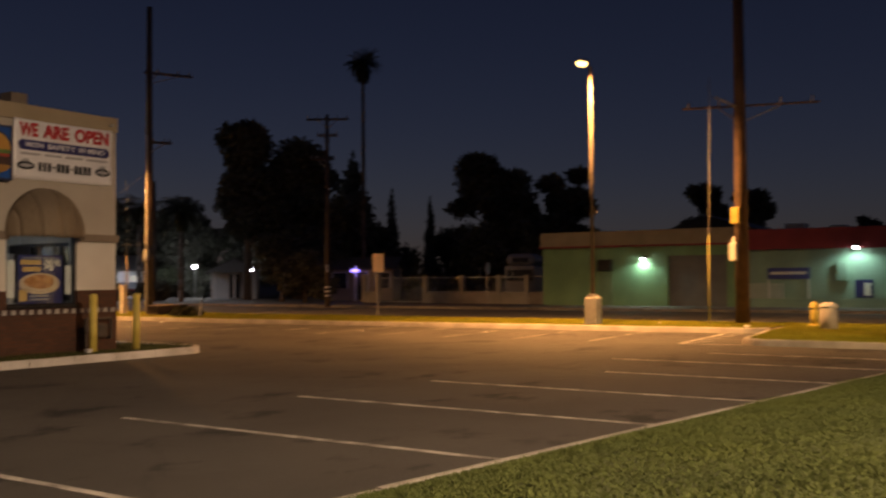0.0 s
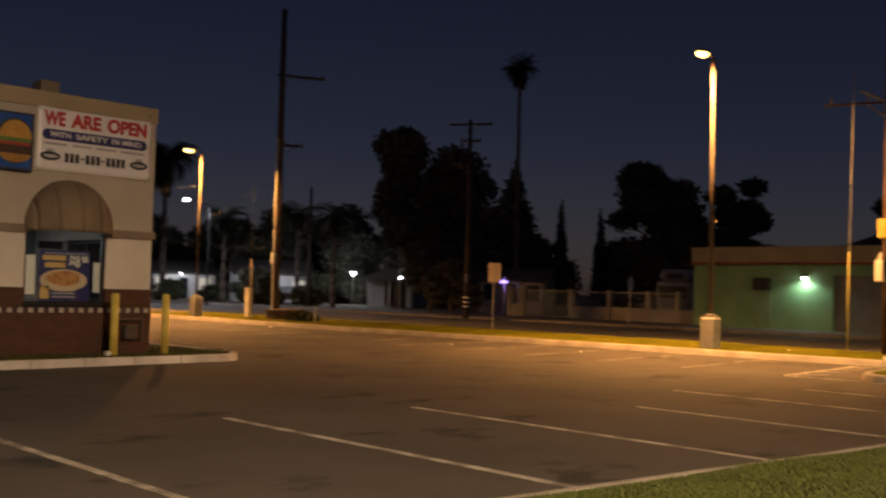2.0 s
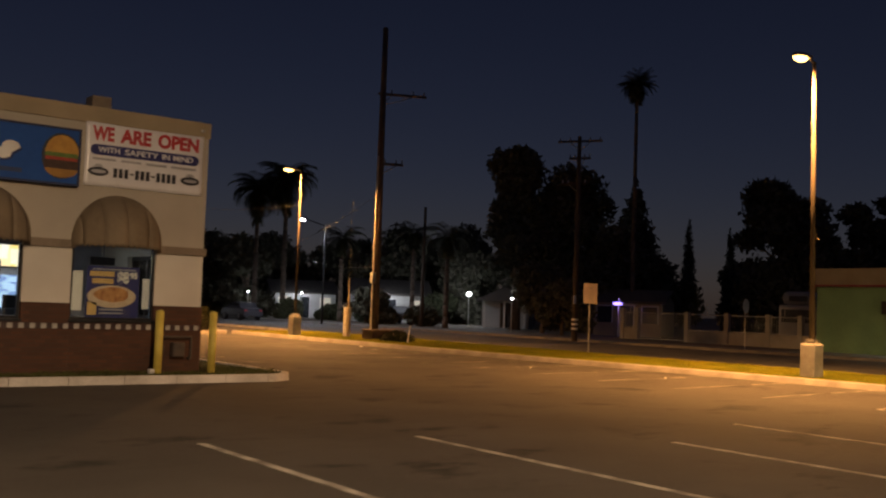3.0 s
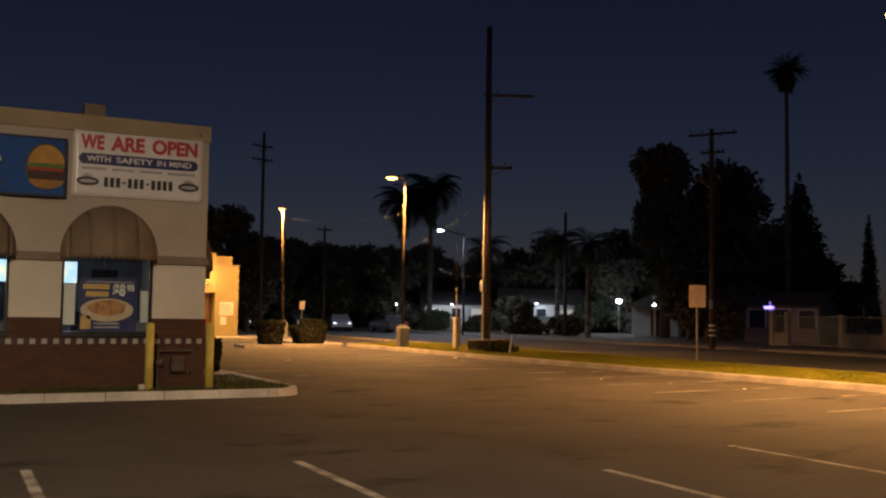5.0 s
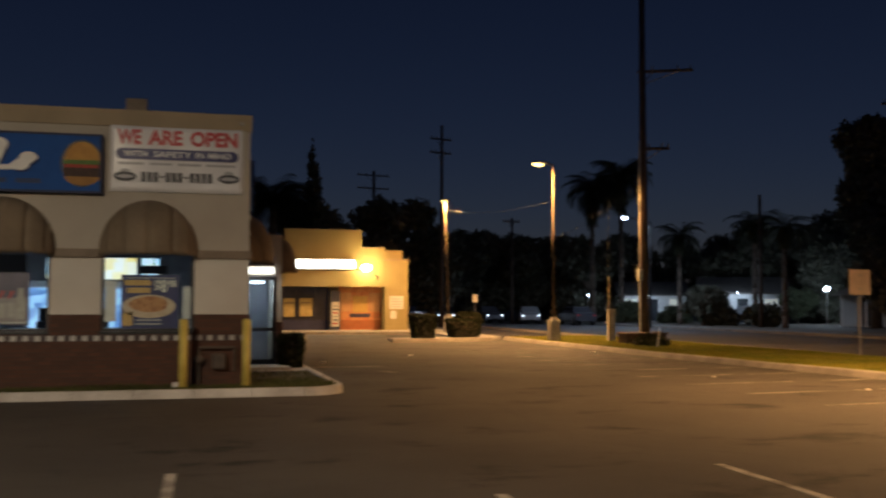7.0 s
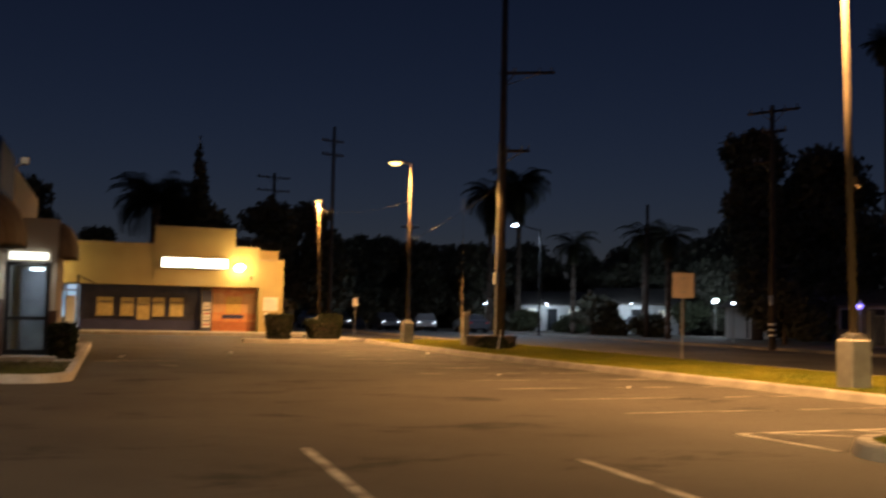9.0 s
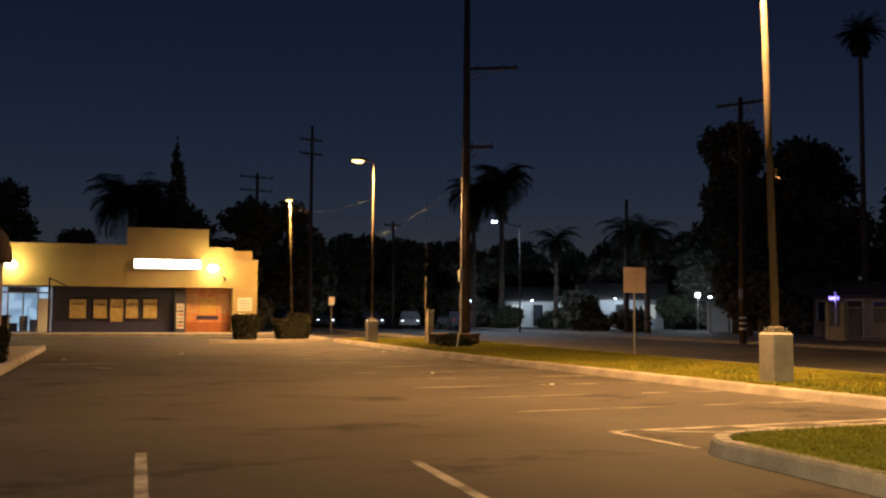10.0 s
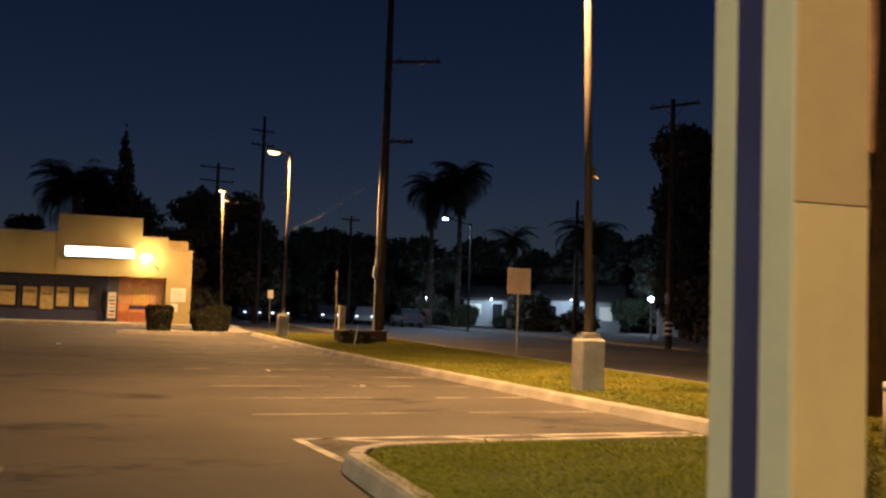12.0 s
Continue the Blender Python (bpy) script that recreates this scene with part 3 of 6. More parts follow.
utility_pole((26.0, 62.0, 0), 9.0, [(8.7, 0.8, 0)], "wooden utility pole far along the road", 0, 0.15, 10)


def cable(a, b, sag, name="overhead_cable", label="thin overhead cable between poles", r=0.007, n=14):
    cu = bpy.data.curves.new("cable", "CURVE")
    cu.dimensions, cu.bevel_depth, cu.bevel_resolution = "3D", r, 1
    sp = cu.splines.new("POLY")
    sp.points.add(n)
    a, b = Vector(a), Vector(b)
    for i in range(n + 1):
        t = i / n
        p = a.lerp(b, t)
        sp.points[i].co = (p.x, p.y, p.z - sag * 4 * t * (1 - t), 1)
    cu.materials.append(M_CABLE)
    tmp = new("tmp", cu)
    me = bpy.data.meshes.new_from_object(tmp.evaluated_get(bpy.context.evaluated_depsgraph_get()))
    bpy.data.objects.remove(tmp)
    return tagged(new(name, me), label, "cable", "overhead cables")


cable((13.72, 20.1, 5.95), (12.45, 32.75, 6.7), 0.3)
cable((13.8, 20.05, 4.3), (17.35, 19.3, 6.7), 0.12)
cable((12.5, 32.85, 5.1), (16.9, 50.8, 6.0), 1.6)
cable((17.55, 19.4, 3.35), (28.4, 45.2, 4.9), 0.25)

# ---------------------------------------------------------------- things on the grass strip
ss = thing("road_sign", (18.15, 6.4, 0.1), "blank tan metal sign board on a slim post", "road sign")
bm = bmesh.new()
tube(bm, (0, 0, -0.1), (0, 0, 2.5), 0.03, seg=8)
part("post", bm, M_STEEL, ss)
bm = bmesh.new()
box(bm, -0.36, -0.045, 1.83, 0.36, -0.03, 2.57, 0.006)
part("board", bm, mat("sign_back", (0.5, 0.4, 0.32), (0.42, 0.34, 0.27), scale=3, rough=0.45), ss, "plain tan sign board")
for z in (2.0, 2.4):
    bm = bmesh.new()
    box(bm, -0.05, -0.06, z - 0.03, 0.05, 0.035, z + 0.03)
    part("clamp", bm, M_STEEL, ss)

pd = thing("utility_pedestal", (15.95, 19.2, 0.12), "pale steel utility pedestal in the grass", "pedestal")
bm = bmesh.new()
box(bm, -0.13, -0.13, -0.05, 0.13, 0.13, 1.25, 0.02)
part("housing", bm, M_CONC, pd)
bm = bmesh.new()
box(bm, -0.15, -0.15, 1.25, 0.15, 0.15, 1.33, 0.02)
part("cap", bm, M_STEEL, pd)
mk = thing("marker_post", (15.55, 18.5, 0.12), "slim pale marker post in the grass", "marker post")
bm = bmesh.new()
tube(bm, (0, 0, -0.05), (0, 0, 2.65), 0.035, seg=8)
part("post", bm, M_TAN, mk)
bm = bmesh.new()
tube(bm, (0, 0, 2.6), (0.0, 0.02, 6.0), 0.009, 0.006, 6)
part("whip", bm, M_CABLE, mk, "thin dark whip above the post")
lb = thing("valve_box", (16.1, 16.6, 0.12), "low dark utility box lying in the grass", "utility box")
bm = bmesh.new()
box(bm, -0.95, -0.3, -0.05, 0.95, 0.3, 0.38, 0.03, radians(12))
part("housing", bm, mat("brown_box", (0.09, 0.06, 0.045), (0.06, 0.042, 0.03), scale=3, rough=0.8), lb)
bm = bmesh.new()
box(bm, -1.0, -0.34, 0.38, 1.0, 0.34, 0.43, 0.015, radians(12))
part("lid", bm, mat("brown_lid", (0.12, 0.08, 0.055), (0.08, 0.055, 0.04), scale=3, rough=0.8), lb)
st = thing("survey_stake", (15.1, 13.4, 0.12), "short pale wooden stake leaning in the grass", "stake")
bm = bmesh.new()
tube(bm, (0, 0, -0.1), (0.12, 0.0, 0.7), 0.03, 0.025, 6)
part("stake", bm, M_WHITE, st)

bn = thing("trash_can", (14.92, -11.75, 0.12), "pale round concrete trash can on the grass", "trash can")
bm = bmesh.new()
tube(bm, (0, 0, -0.03), (0, 0, 0.62), 0.235, 0.245, 20)
part("body", bm, M_CONC, bn, "", True)
bm = bmesh.new()
tube(bm, (0, 0, 0.62), (0, 0, 0.7), 0.255, 0.24, 20)
tube(bm, (0, 0, 0.7), (0, 0, 0.76), 0.22, 0.13, 20)
part("lid", bm, M_WHITE, bn, "", True)
hy = thing("fire_hydrant", (16.75, -10.95, 0.12), "yellow painted fire hydrant on the grass", "hydrant")
bm = bmesh.new()
tube(bm, (0, 0, -0.03), (0, 0, 0.06), 0.16, seg=14)
tube(bm, (0, 0, 0.06), (0, 0, 0.58), 0.11, 0.115, 14)
tube(bm, (0, 0, 0.55), (0, 0, 0.6), 0.15, seg=14)
part("body", bm, M_YELLOW, hy, "", True)
bm = bmesh.new()
ball(bm, (0, 0, 0.6), 0.125, 0.125, 0.13, 14, 8)
tube(bm, (0, 0, 0.7), (0, 0, 0.77), 0.03, seg=6)
part("bonnet", bm, M_YELLOW, hy, "", True)
for d in ((0.2, 0, 0), (-0.2, 0, 0), (0, -0.2, 0)):
    bm = bmesh.new()
    tube(bm, (0, 0, 0.42), (d[0], d[1], 0.42), 0.055, seg=10)
    part("nozzle", bm, M_YELLOW, hy)

# litter on the asphalt
for x, y, r in ((11.5, -2.6, 0.05), (10.4, 1.2, 0.04), (5.8, 11.8, 0.07), (14.6, -9.55, 0.13), (2.6, 8.6, 0.08), (12.3, 12.5, 0.08), (16.2, -6.3, 0.05)):
    bm = bmesh.new()
    bmesh.ops.create_icosphere(bm, subdivisions=2, radius=r, matrix=Matrix.Translation((x, y, (0.15 if x > strip_x(y) else 0.0) + r * 0.28)) @ Matrix.Diagonal((1, 0.7, 0.3, 1)))
    for v in bm.verts:
        v.co += Vector((noise.noise(v.co * 14), noise.noise(v.co * 11 + Vector((3, 1, 2))), 0.3 * noise.noise(v.co * 17))) * r * 0.45
    tagged(solid("paper_litter", bm, M_WHITE, "crumpled pale paper litter lying about", "litter"), group="litter")

# ---------------------------------------------------------------- sign pylon at the entrance
PY = mat("pale_pylon_paint", (0.5, 0.54, 0.46), (0.44, 0.48, 0.41), scale=1.5, rough=0.6, bump=0.06)
PB = mat("beige_pylon_paint", (0.64, 0.49, 0.25), (0.58, 0.44, 0.22), scale=1.2, rough=0.65, bump=0.06)
py = thing("sign_pylon", (9.79, -16.58, 0.12), "painted pylon leg with pale, navy and beige stripes", "pylon")
bm = bmesh.new()
box(bm, 0.0, 0.0, -0.1, 0.37, 0.583, 7.5, 0.008)
part("column", bm, PY, py)
bm = bmesh.new()
box(bm, -0.004, 0.207, -0.05, 0.1, 0.393, 7.4)
part("navy_stripe", bm, mat("navy_stripe", (0.035, 0.042, 0.15), (0.028, 0.034, 0.12), scale=2, rough=0.5), py, "navy painted stripe")
bm = bmesh.new()
box(bm, 0.0, -0.027, -0.1, 0.354, -0.004, 1.76, 0.004)
part("lower_panel", bm, PB, py, "beige lower panel")
bm = bmesh.new()
box(bm, 0.0, -0.027, 1.765, 0.354, -0.004, 7.4, 0.004)
part("upper_panel", bm, mat("beige_upper_paint", (0.5, 0.36, 0.18), (0.45, 0.32, 0.16), scale=1.2, rough=0.65), py, "slightly darker beige upper panel")
bm = bmesh.new()
box(bm, 0.1, -0.036, 0.41, 0.28, -0.0275, 0.52, 0.004)
cover = part("outlet_cover", bm, PB, py, "small beige outlet cover")
bm = bmesh.new()
box(bm, 0.2, -0.041, 0.44, 0.262, -0.0365, 0.505, 0.002)
part("outlet_hole", bm, M_BLACK, cover)

# ---------------------------------------------------------------- restaurant
rest = thing("restaurant", (0, 0, 0), "cream stucco burger restaurant with brick base and dome awnings", "restaurant")
LEFT = -16.0
OPEN = [(-12.6, -11.0, 1.12), (-10.1, -8.5, 1.12), (-7.5, -6.15, 0.13), (-5.1, -3.52, 1.12), (-2.64, -1.0, 1.12)]
bm = bmesh.new()
box(bm, LEFT, 0, 2.6, 0, 0.25, 4.88)
part("upper_wall", bm, M_STUCCO, rest)
bm = bmesh.new()
box(bm, LEFT, -0.03, 4.885, 0.03, 0.3, 5.2, 0.01)
part("parapet", bm, M_TAN, rest, "tan parapet band")
xs = [LEFT] + [v for a, b, _ in OPEN for v in (a, b)] + [0.0]
for a, b in zip(xs[::2], xs[1::2]):
    bm = bmesh.new()
    box(bm, a, 0.004, 1.43, b, 0.25, 2.6)
    part("pier", bm, M_STUCCO_WHITE, rest, "white stucco pier between openings")
    bm = bmesh.new()
    box(bm, a, -0.03, 0, b, 0.25, 1.43, 0.006)
    part("brick_base", bm, M_BRICK, rest, "dark red brick base")
    bm = bmesh.new()
    box(bm, a - 0.04, -0.07, 2.46, b + 0.04, 0.02, 2.62, 0.015)
    part("moulding", bm, M_BAND, rest, "brown moulding")
for a, b, z in OPEN:
    if z > 1:
        bm = bmesh.new()
        box(bm, a, -0.03, 0, b, 0.25, 1.1)
        part("brick_base", bm, M_BRICK, rest)
bm = bmesh.new()
for a, b in ((LEFT, -7.5), (-6.15, -0.02)):
    box(bm, a, -0.036, 0.945, b, -0.028, 1.055)
part("tile_backing", bm, M_TILE_D, rest, "dark row of checker tiles")
bm = bmesh.new()
box(bm, -0.048, -0.005, -0.046, 0.048, 0.0, 0.046, 0.002)
tile_mesh = mesh_of(bm, M_TILE_W)
x = -11.9
while x < -0.1:
    if not -7.55 < x < -6.1:
        t = new("white_tile", tile_mesh)
        t.parent = rest
        t.matrix_basis = pose(x, -0.037, 1.0)
    x += 0.2
# side and back walls, roof
bm = bmesh.new()
for y0, y1, z0, z1 in ((0.25, 0.9, 0, 4.6), (3.5, 14, 0, 4.6), (0.9, 3.5, 2.5, 4.6), (0.9, 3.5, 0, 1.12)):
    box(bm, -0.25, y0, z0, 0, y1, z1)
part("side_wall", bm, M_STUCCO, rest)
bm = bmesh.new()
box(bm, 0.004, 0.0, 0, 0.03, 0.9, 1.43)
box(bm, 0.004, 0.9, 0, 0.03, 3.5, 1.1)
box(bm, 0.004, 3.5, 0, 0.03, 4.9, 1.43)
part("brick_base", bm, M_BRICK, rest)
sw = new("window")
sw.parent = rest
tagged(sw, "side window with dark metal mullions")
for y0, y1, z0, z1 in ((0.9, 3.5, 1.12, 1.18), (0.9, 3.5, 2.42, 2.5), (0.9, 0.97, 1.18, 2.42), (1.72, 1.8, 1.18, 2.42), (2.56, 2.64, 1.18, 2.42), (3.43, 3.5, 1.18, 2.42)):
    bm = bmesh.new()
    box(bm, -0.14, y0, z0, -0.03, y1, z1)
    part("mullion", bm, M_DARKMETAL, sw)
for y0, y1 in ((0.97, 1.72), (1.8, 2.56), (2.64, 3.43)):
    bm = bmesh.new()
    box(bm, -0.09, y0, 1.18, -0.08, y1, 2.42)
    part("pane", bm, M_GLASS, sw).visible_shadow = False
bm = bmesh.new()
box(bm, 0.0, 0.0, 2.46, 0.06, 4.9, 2.62, 0.012)
part("moulding", bm, M_BAND, rest)
bm = bmesh.new()
box(bm, LEFT, 13.75, 0, -0.25, 14, 4.6)
box(bm, LEFT, 0.25, 0, LEFT + 0.25, 13.75, 4.6)
part("back_wall", bm, M_STUCCO, rest)
bm = bmesh.new()
box(bm, LEFT + 0.25, 0.25, 4.2, -0.25, 13.75, 4.35)
part("roof", bm, M_CONC, rest)
for x in (-10.8, -6.45, -2.1):
    bm = bmesh.new()
    box(bm, x - 0.19, 0.4, 4.35, x + 0.19, 0.8, 5.5, 0.012)
    part("roof_vent", bm, M_BAND, rest, "square brown roof vent")
bm = bmesh.new()
box(bm, -0.2, -0.1, 4.99, -0.13, -0.03, 5.05, 0.01)
part("security_lamp", bm, M_STEEL, rest)


def awning(cx, z0, width, height, out, parent, axis="y"):
    """A dome awning of alternating cloth gores with a scalloped valance."""
    root = new("awning")
    root.parent = parent
    tagged(root, "dome awning of tan and brown cloth")

    def at(u, v):
        x, o, z = -width * math.cos(u), out * math.sin(u) * math.sin(v), height * math.sin(u) * math.cos(v)
        return Vector((cx + x, -0.03 - o, z0 + z)) if axis == "y" else Vector((0.03 + o, cx + x, z0 + z))

    G, N, V = 6, 4, 8
    for g in range(G):
        bm = bmesh.new()
        rows = []
        for i in range(N + 1):
            u = math.pi * (g + i / N) / G
            rows.append([bm.verts.new(at(u, math.pi / 2 * j / V)) for j in range(V + 1)])
        for i in range(N):
            for j in range(V):
                bm.faces.new((rows[i][j], rows[i + 1][j], rows[i + 1][j + 1], rows[i][j + 1]))
        for i in range(N):
            ua, ub = math.pi * (g + i / N) / G, math.pi * (g + (i + 1) / N) / G
            pa, pb = at(ua, math.pi / 2), at(ub, math.pi / 2)
            mid = (pa + pb) / 2
            dn = Vector((0, 0, -0.09))
            bm.faces.new([bm.verts.new(p) for p in (pa, pb, pb + dn * 0.6, mid + dn * 1.3, pa + dn * 0.6)])
        bmesh.ops.remove_doubles(bm, verts=bm.verts, dist=0.0005)
        ob = part("gore", bm, (M_AWN_A, M_AWN_B)[g % 2], root, "", True)
        md = ob.modifiers.new("thick", "SOLIDIFY")
        md.thickness = 0.008
    return root


for a, b, z in OPEN:
    awning((a + b) / 2, 2.6, 0.87, 0.93, 0.65, rest)
awning(2.2, 2.55, 1.1, 0.95, 0.62, rest, "x")


def window(a, b, z0, z1, parent):
    """A shop window: dark frame, sill, glass pane."""
    root = new("window")
    root.parent = parent
    tagged(root, "shop window in a dark metal frame")
    bm = bmesh.new()
    for x0, x1, w0, w1 in ((a, a + 0.05, z0, z1), (b - 0.05, b, z0, z1), (a + 0.05, b - 0.05, z0, z0 + 0.05), (a + 0.05, b - 0.05, z1 - 0.05, z1)):
        box(bm, x0, 0.06, w0, x1, 0.14, w1)
    part("window_frame", bm, M_DARKMETAL, root)
    bm = bmesh.new()
    box(bm, a + 0.05, 0.095, z0 + 0.05, b - 0.05, 0.103, z1 - 0.05)
    g = part("pane", bm, M_GLASS, root, "clear reflecting glass")
    g.visible_shadow = False
    bm = bmesh.new()
    box(bm, a - 0.02, -0.06, z0 - 0.05, b + 0.02, 0.06, z0, 0.008)
    part("window_sill", bm, M_DARKMETAL, root)


for a, b, z in OPEN:
    if z > 1:
        window(a, b, z, 2.6, rest)
# glazed front door with side light
dr = new("door")
dr.parent = rest
tagged(dr, "closed glazed restaurant door in a dark metal frame")
bm = bmesh.new()
for x0, x1, w0, w1 in ((-7.5, -7.42, 0.13, 2.6), (-6.23, -6.15, 0.13, 2.6), (-7.42, -6.23, 2.5, 2.6), (-6.52, -6.44, 0.13, 2.5), (-7.42, -6.52, 0.13, 0.33), (-7.42, -6.52, 1.1, 1.2), (-6.44, -6.23, 0.13, 0.33)):
    box(bm, x0, 0.06, w0, x1, 0.14, w1)
part("door_frame", bm, M_DARKMETAL, dr)
for x0, x1, w0, w1 in ((-7.42, -6.52, 0.33, 1.1), (-7.42, -6.52, 1.2, 2.5), (-6.44, -6.23, 0.33, 2.5)):
    bm = bmesh.new()
    box(bm, x0, 0.095, w0, x1, 0.103, w1)
    part("pane", bm, M_GLASS, dr).visible_shadow = False
bm = bmesh.new()
tube(bm, (-6.6, 0.0, 1.0), (-6.6, 0.0, 1.5), 0.015, seg=8)
part("door_handle", bm, M_STEEL, dr)
bm = bmesh.new()
box(bm, -7.15, 0.085, 1.55, -6.8, 0.092, 2.0)
part("notice", bm, M_WHITE, dr, "white paper notice on the glass")

# inside
# added panel behind the door glass, sets how dark the door looks
bm = bmesh.new()
box(bm, -7.6, 1.3, 0.12, -6.0, 1.36, 2.9)
part("door_tone_panel", bm, M_INT, rest)
bm = bmesh.new()
box(bm, LEFT + 0.25, 5.0, 0.1, -0.25, 5.2, 4.2)
part("inner_wall", bm, M_INT, rest)
bm = bmesh.new()
box(bm, LEFT + 0.25, 0.25, 3.05, -0.25, 5.0, 3.12)
part("inner_ceiling", bm, M_INT, rest)
bm = bmesh.new()
box(bm, LEFT + 0.25, 0.25, 0.02, -0.25, 5.0, 0.12)
part("inner_floor", bm, mat("floor_tile", (0.2, 0.15, 0.12), (0.15, 0.11, 0.09), scale=2, rough=0.4), rest)
ct = thing("counter", (-4.5, 3.0, 0.12), "service counter with steel top inside the restaurant", "counter")
bm = bmesh.new()
box(bm, -4.0, -0.3, 0, 3.8, 0.3, 0.95)
part("cabinet", bm, M_NAVY, ct)
bm = bmesh.new()
box(bm, -4.05, -0.35, 0.95, 3.85, 0.35, 1.0, 0.01)
part("counter_top", bm, M_STEEL, ct)
MENU = glow_patches("menu_light", (1.0, 0.92, 0.62), (0.45, 0.75, 1.0), 1.0, 5.0)
MENU2 = glow_patches("menu_light_warm", (1.0, 0.75, 0.25), (0.95, 0.95, 0.85), 0.95, 4.0)
mb_i = 0
for x0, x1 in ((-8.0, -6.9), (-5.75, -4.8), (-4.2, -3.2), (-3.15, -2.2), (-2.15, -1.7)):
    mbd = thing("menu_board", (x0, 4.95, 2.15), "lit menu board on the inner wall", "menu board", "menu boards")
    bm = bmesh.new()
    box(bm, 0, -0.06, 0, x1 - x0, 0.05, 0.55, 0.01)
    part("housing", bm, M_DARKMETAL, mbd)
    bm = bmesh.new()
    box(bm, 0.03, -0.068, 0.03, x1 - x0 - 0.03, -0.058, 0.52)
    part("lit_face", bm, (MENU, MENU2)[mb_i % 2], mbd, "glowing printed face")
    mb_i += 1
FRIDGE = glow_patches("fridge_light", (0.5, 0.75, 1.0), (0.1, 0.2, 0.45), 0.75, 7.0)
for x in (-5.55, -4.1, -2.75):
    fr = thing("drinks_cooler", (x, 4.5, 0.12), "lit glass drinks cooler at the inner wall", "cooler", "coolers")
    bm = bmesh.new()
    box(bm, -0.4, -0.3, 0, 0.4, 0.4, 2.0, 0.02)
    part("cabinet", bm, M_WHITE, fr)
    bm = bmesh.new()
    box(bm, -0.34, -0.32, 0.5, 0.34, -0.303, 1.85)
    part("lit_door", bm, FRIDGE, fr, "bluish lit glass door")
for x in (-9.5, -5.0, -2.2):
    tl = thing("ceiling_light", (x, 2.6, 3.0), "flat lit ceiling panel inside", "ceiling light", "ceiling lights")
    bm = bmesh.new()
    box(bm, -0.3, -0.6, 0, 0.3, 0.6, 0.05)
    part("diffuser", bm, glow("ceiling_glow", (0.85, 0.93, 1.0), 1.5), tl)
    lamp("AREA", (x, 2.6, 2.95), 9, (0.8, 0.9, 1.0), 0.8)


for x0, x1, z0, z1 in ((-4.57, -4.03, 2.18, 2.54), (-2.0, -1.5, 2.2, 2.36), (-7.1, -6.8, 2.1, 2.4)):
    sc = thing("hanging_screen", ((x0 + x1) / 2, 0.9, z0), "dark screen hanging inside the window", "screen", "hanging screens")
    bm = bmesh.new()
    box(bm, -(x1 - x0) / 2, -0.03, 0, (x1 - x0) / 2, 0.03, z1 - z0, 0.01)
    part("panel", bm, M_BLACK, sc)
    bm = bmesh.new()
    tube(bm, (0, 0, z1 - z0), (0, 0, 3.05 - z0), 0.015, seg=6)
    part("drop_rod", bm, M_STEEL, sc)
for x0, x1, z0, z1 in ((-2.58, -2.38, 1.3, 2.05), (-1.2, -1.06, 1.35, 1.95), (-5.02, -4.86, 1.6, 1.85)):
    bm = bmesh.new()
    box(bm, x0, 0.112, z0, x1, 0.118, z1)
    tagged(solid("window_sheet", bm, M_WHITE, "white paper sheet taped inside the window", "paper"), group="window sheets")
for x in (-5.0, -3.9, -2.9, -1.9):
    rg = thing("cash_register", (x, 2.95, 1.12), "dark cash register on the counter", "register", "registers")
    bm = bmesh.new()
    box(bm, -0.2, -0.18, 0, 0.2, 0.2, 0.14, 0.02)
    part("drawer", bm, M_BLACK, rg)
    bm = bmesh.new()
    box(bm, -0.17, 0.0, 0.14, 0.17, 0.05, 0.42, 0.015)
    part("display", bm, M_DARKMETAL, rg)


def plate(bm, outline, y0, y1):
    """A flat plate in the x-z plane."""
    f = [bm.verts.new((x, y0, z)) for x, z in outline]
    k = [bm.verts.new((x, y1, z)) for x, z in outline]
    bm.faces.new(f)
    bm.faces.new(k[::-1])
    for i in range(len(f)):
        j = (i + 1) % len(f)
        bm.faces.new((f[i], k[i], k[j], f[j]))
    return bm


def oval(cx, cz, rx, rz, a0=0, a1=360, n=20):
    return [(cx + rx * math.cos(radians(a0 + (a1 - a0) * i / n)), cz + rz * math.sin(radians(a0 + (a1 - a0) * i / n))) for i in range(n + (0 if a1 - a0 == 360 else 1))]


# posters behind the glass
M_OCHRE = mat("ochre_print", (0.6, 0.4, 0.16), (0.5, 0.33, 0.12), scale=6)


def pane_bar(root, m, x0, z0, x1, z1, y=-0.012, name="writing", label=""):
    bm = bmesh.new()
    box(bm, x0, y, z0, x1, -0.007, z1)
    return part(name, bm, m, root, label)


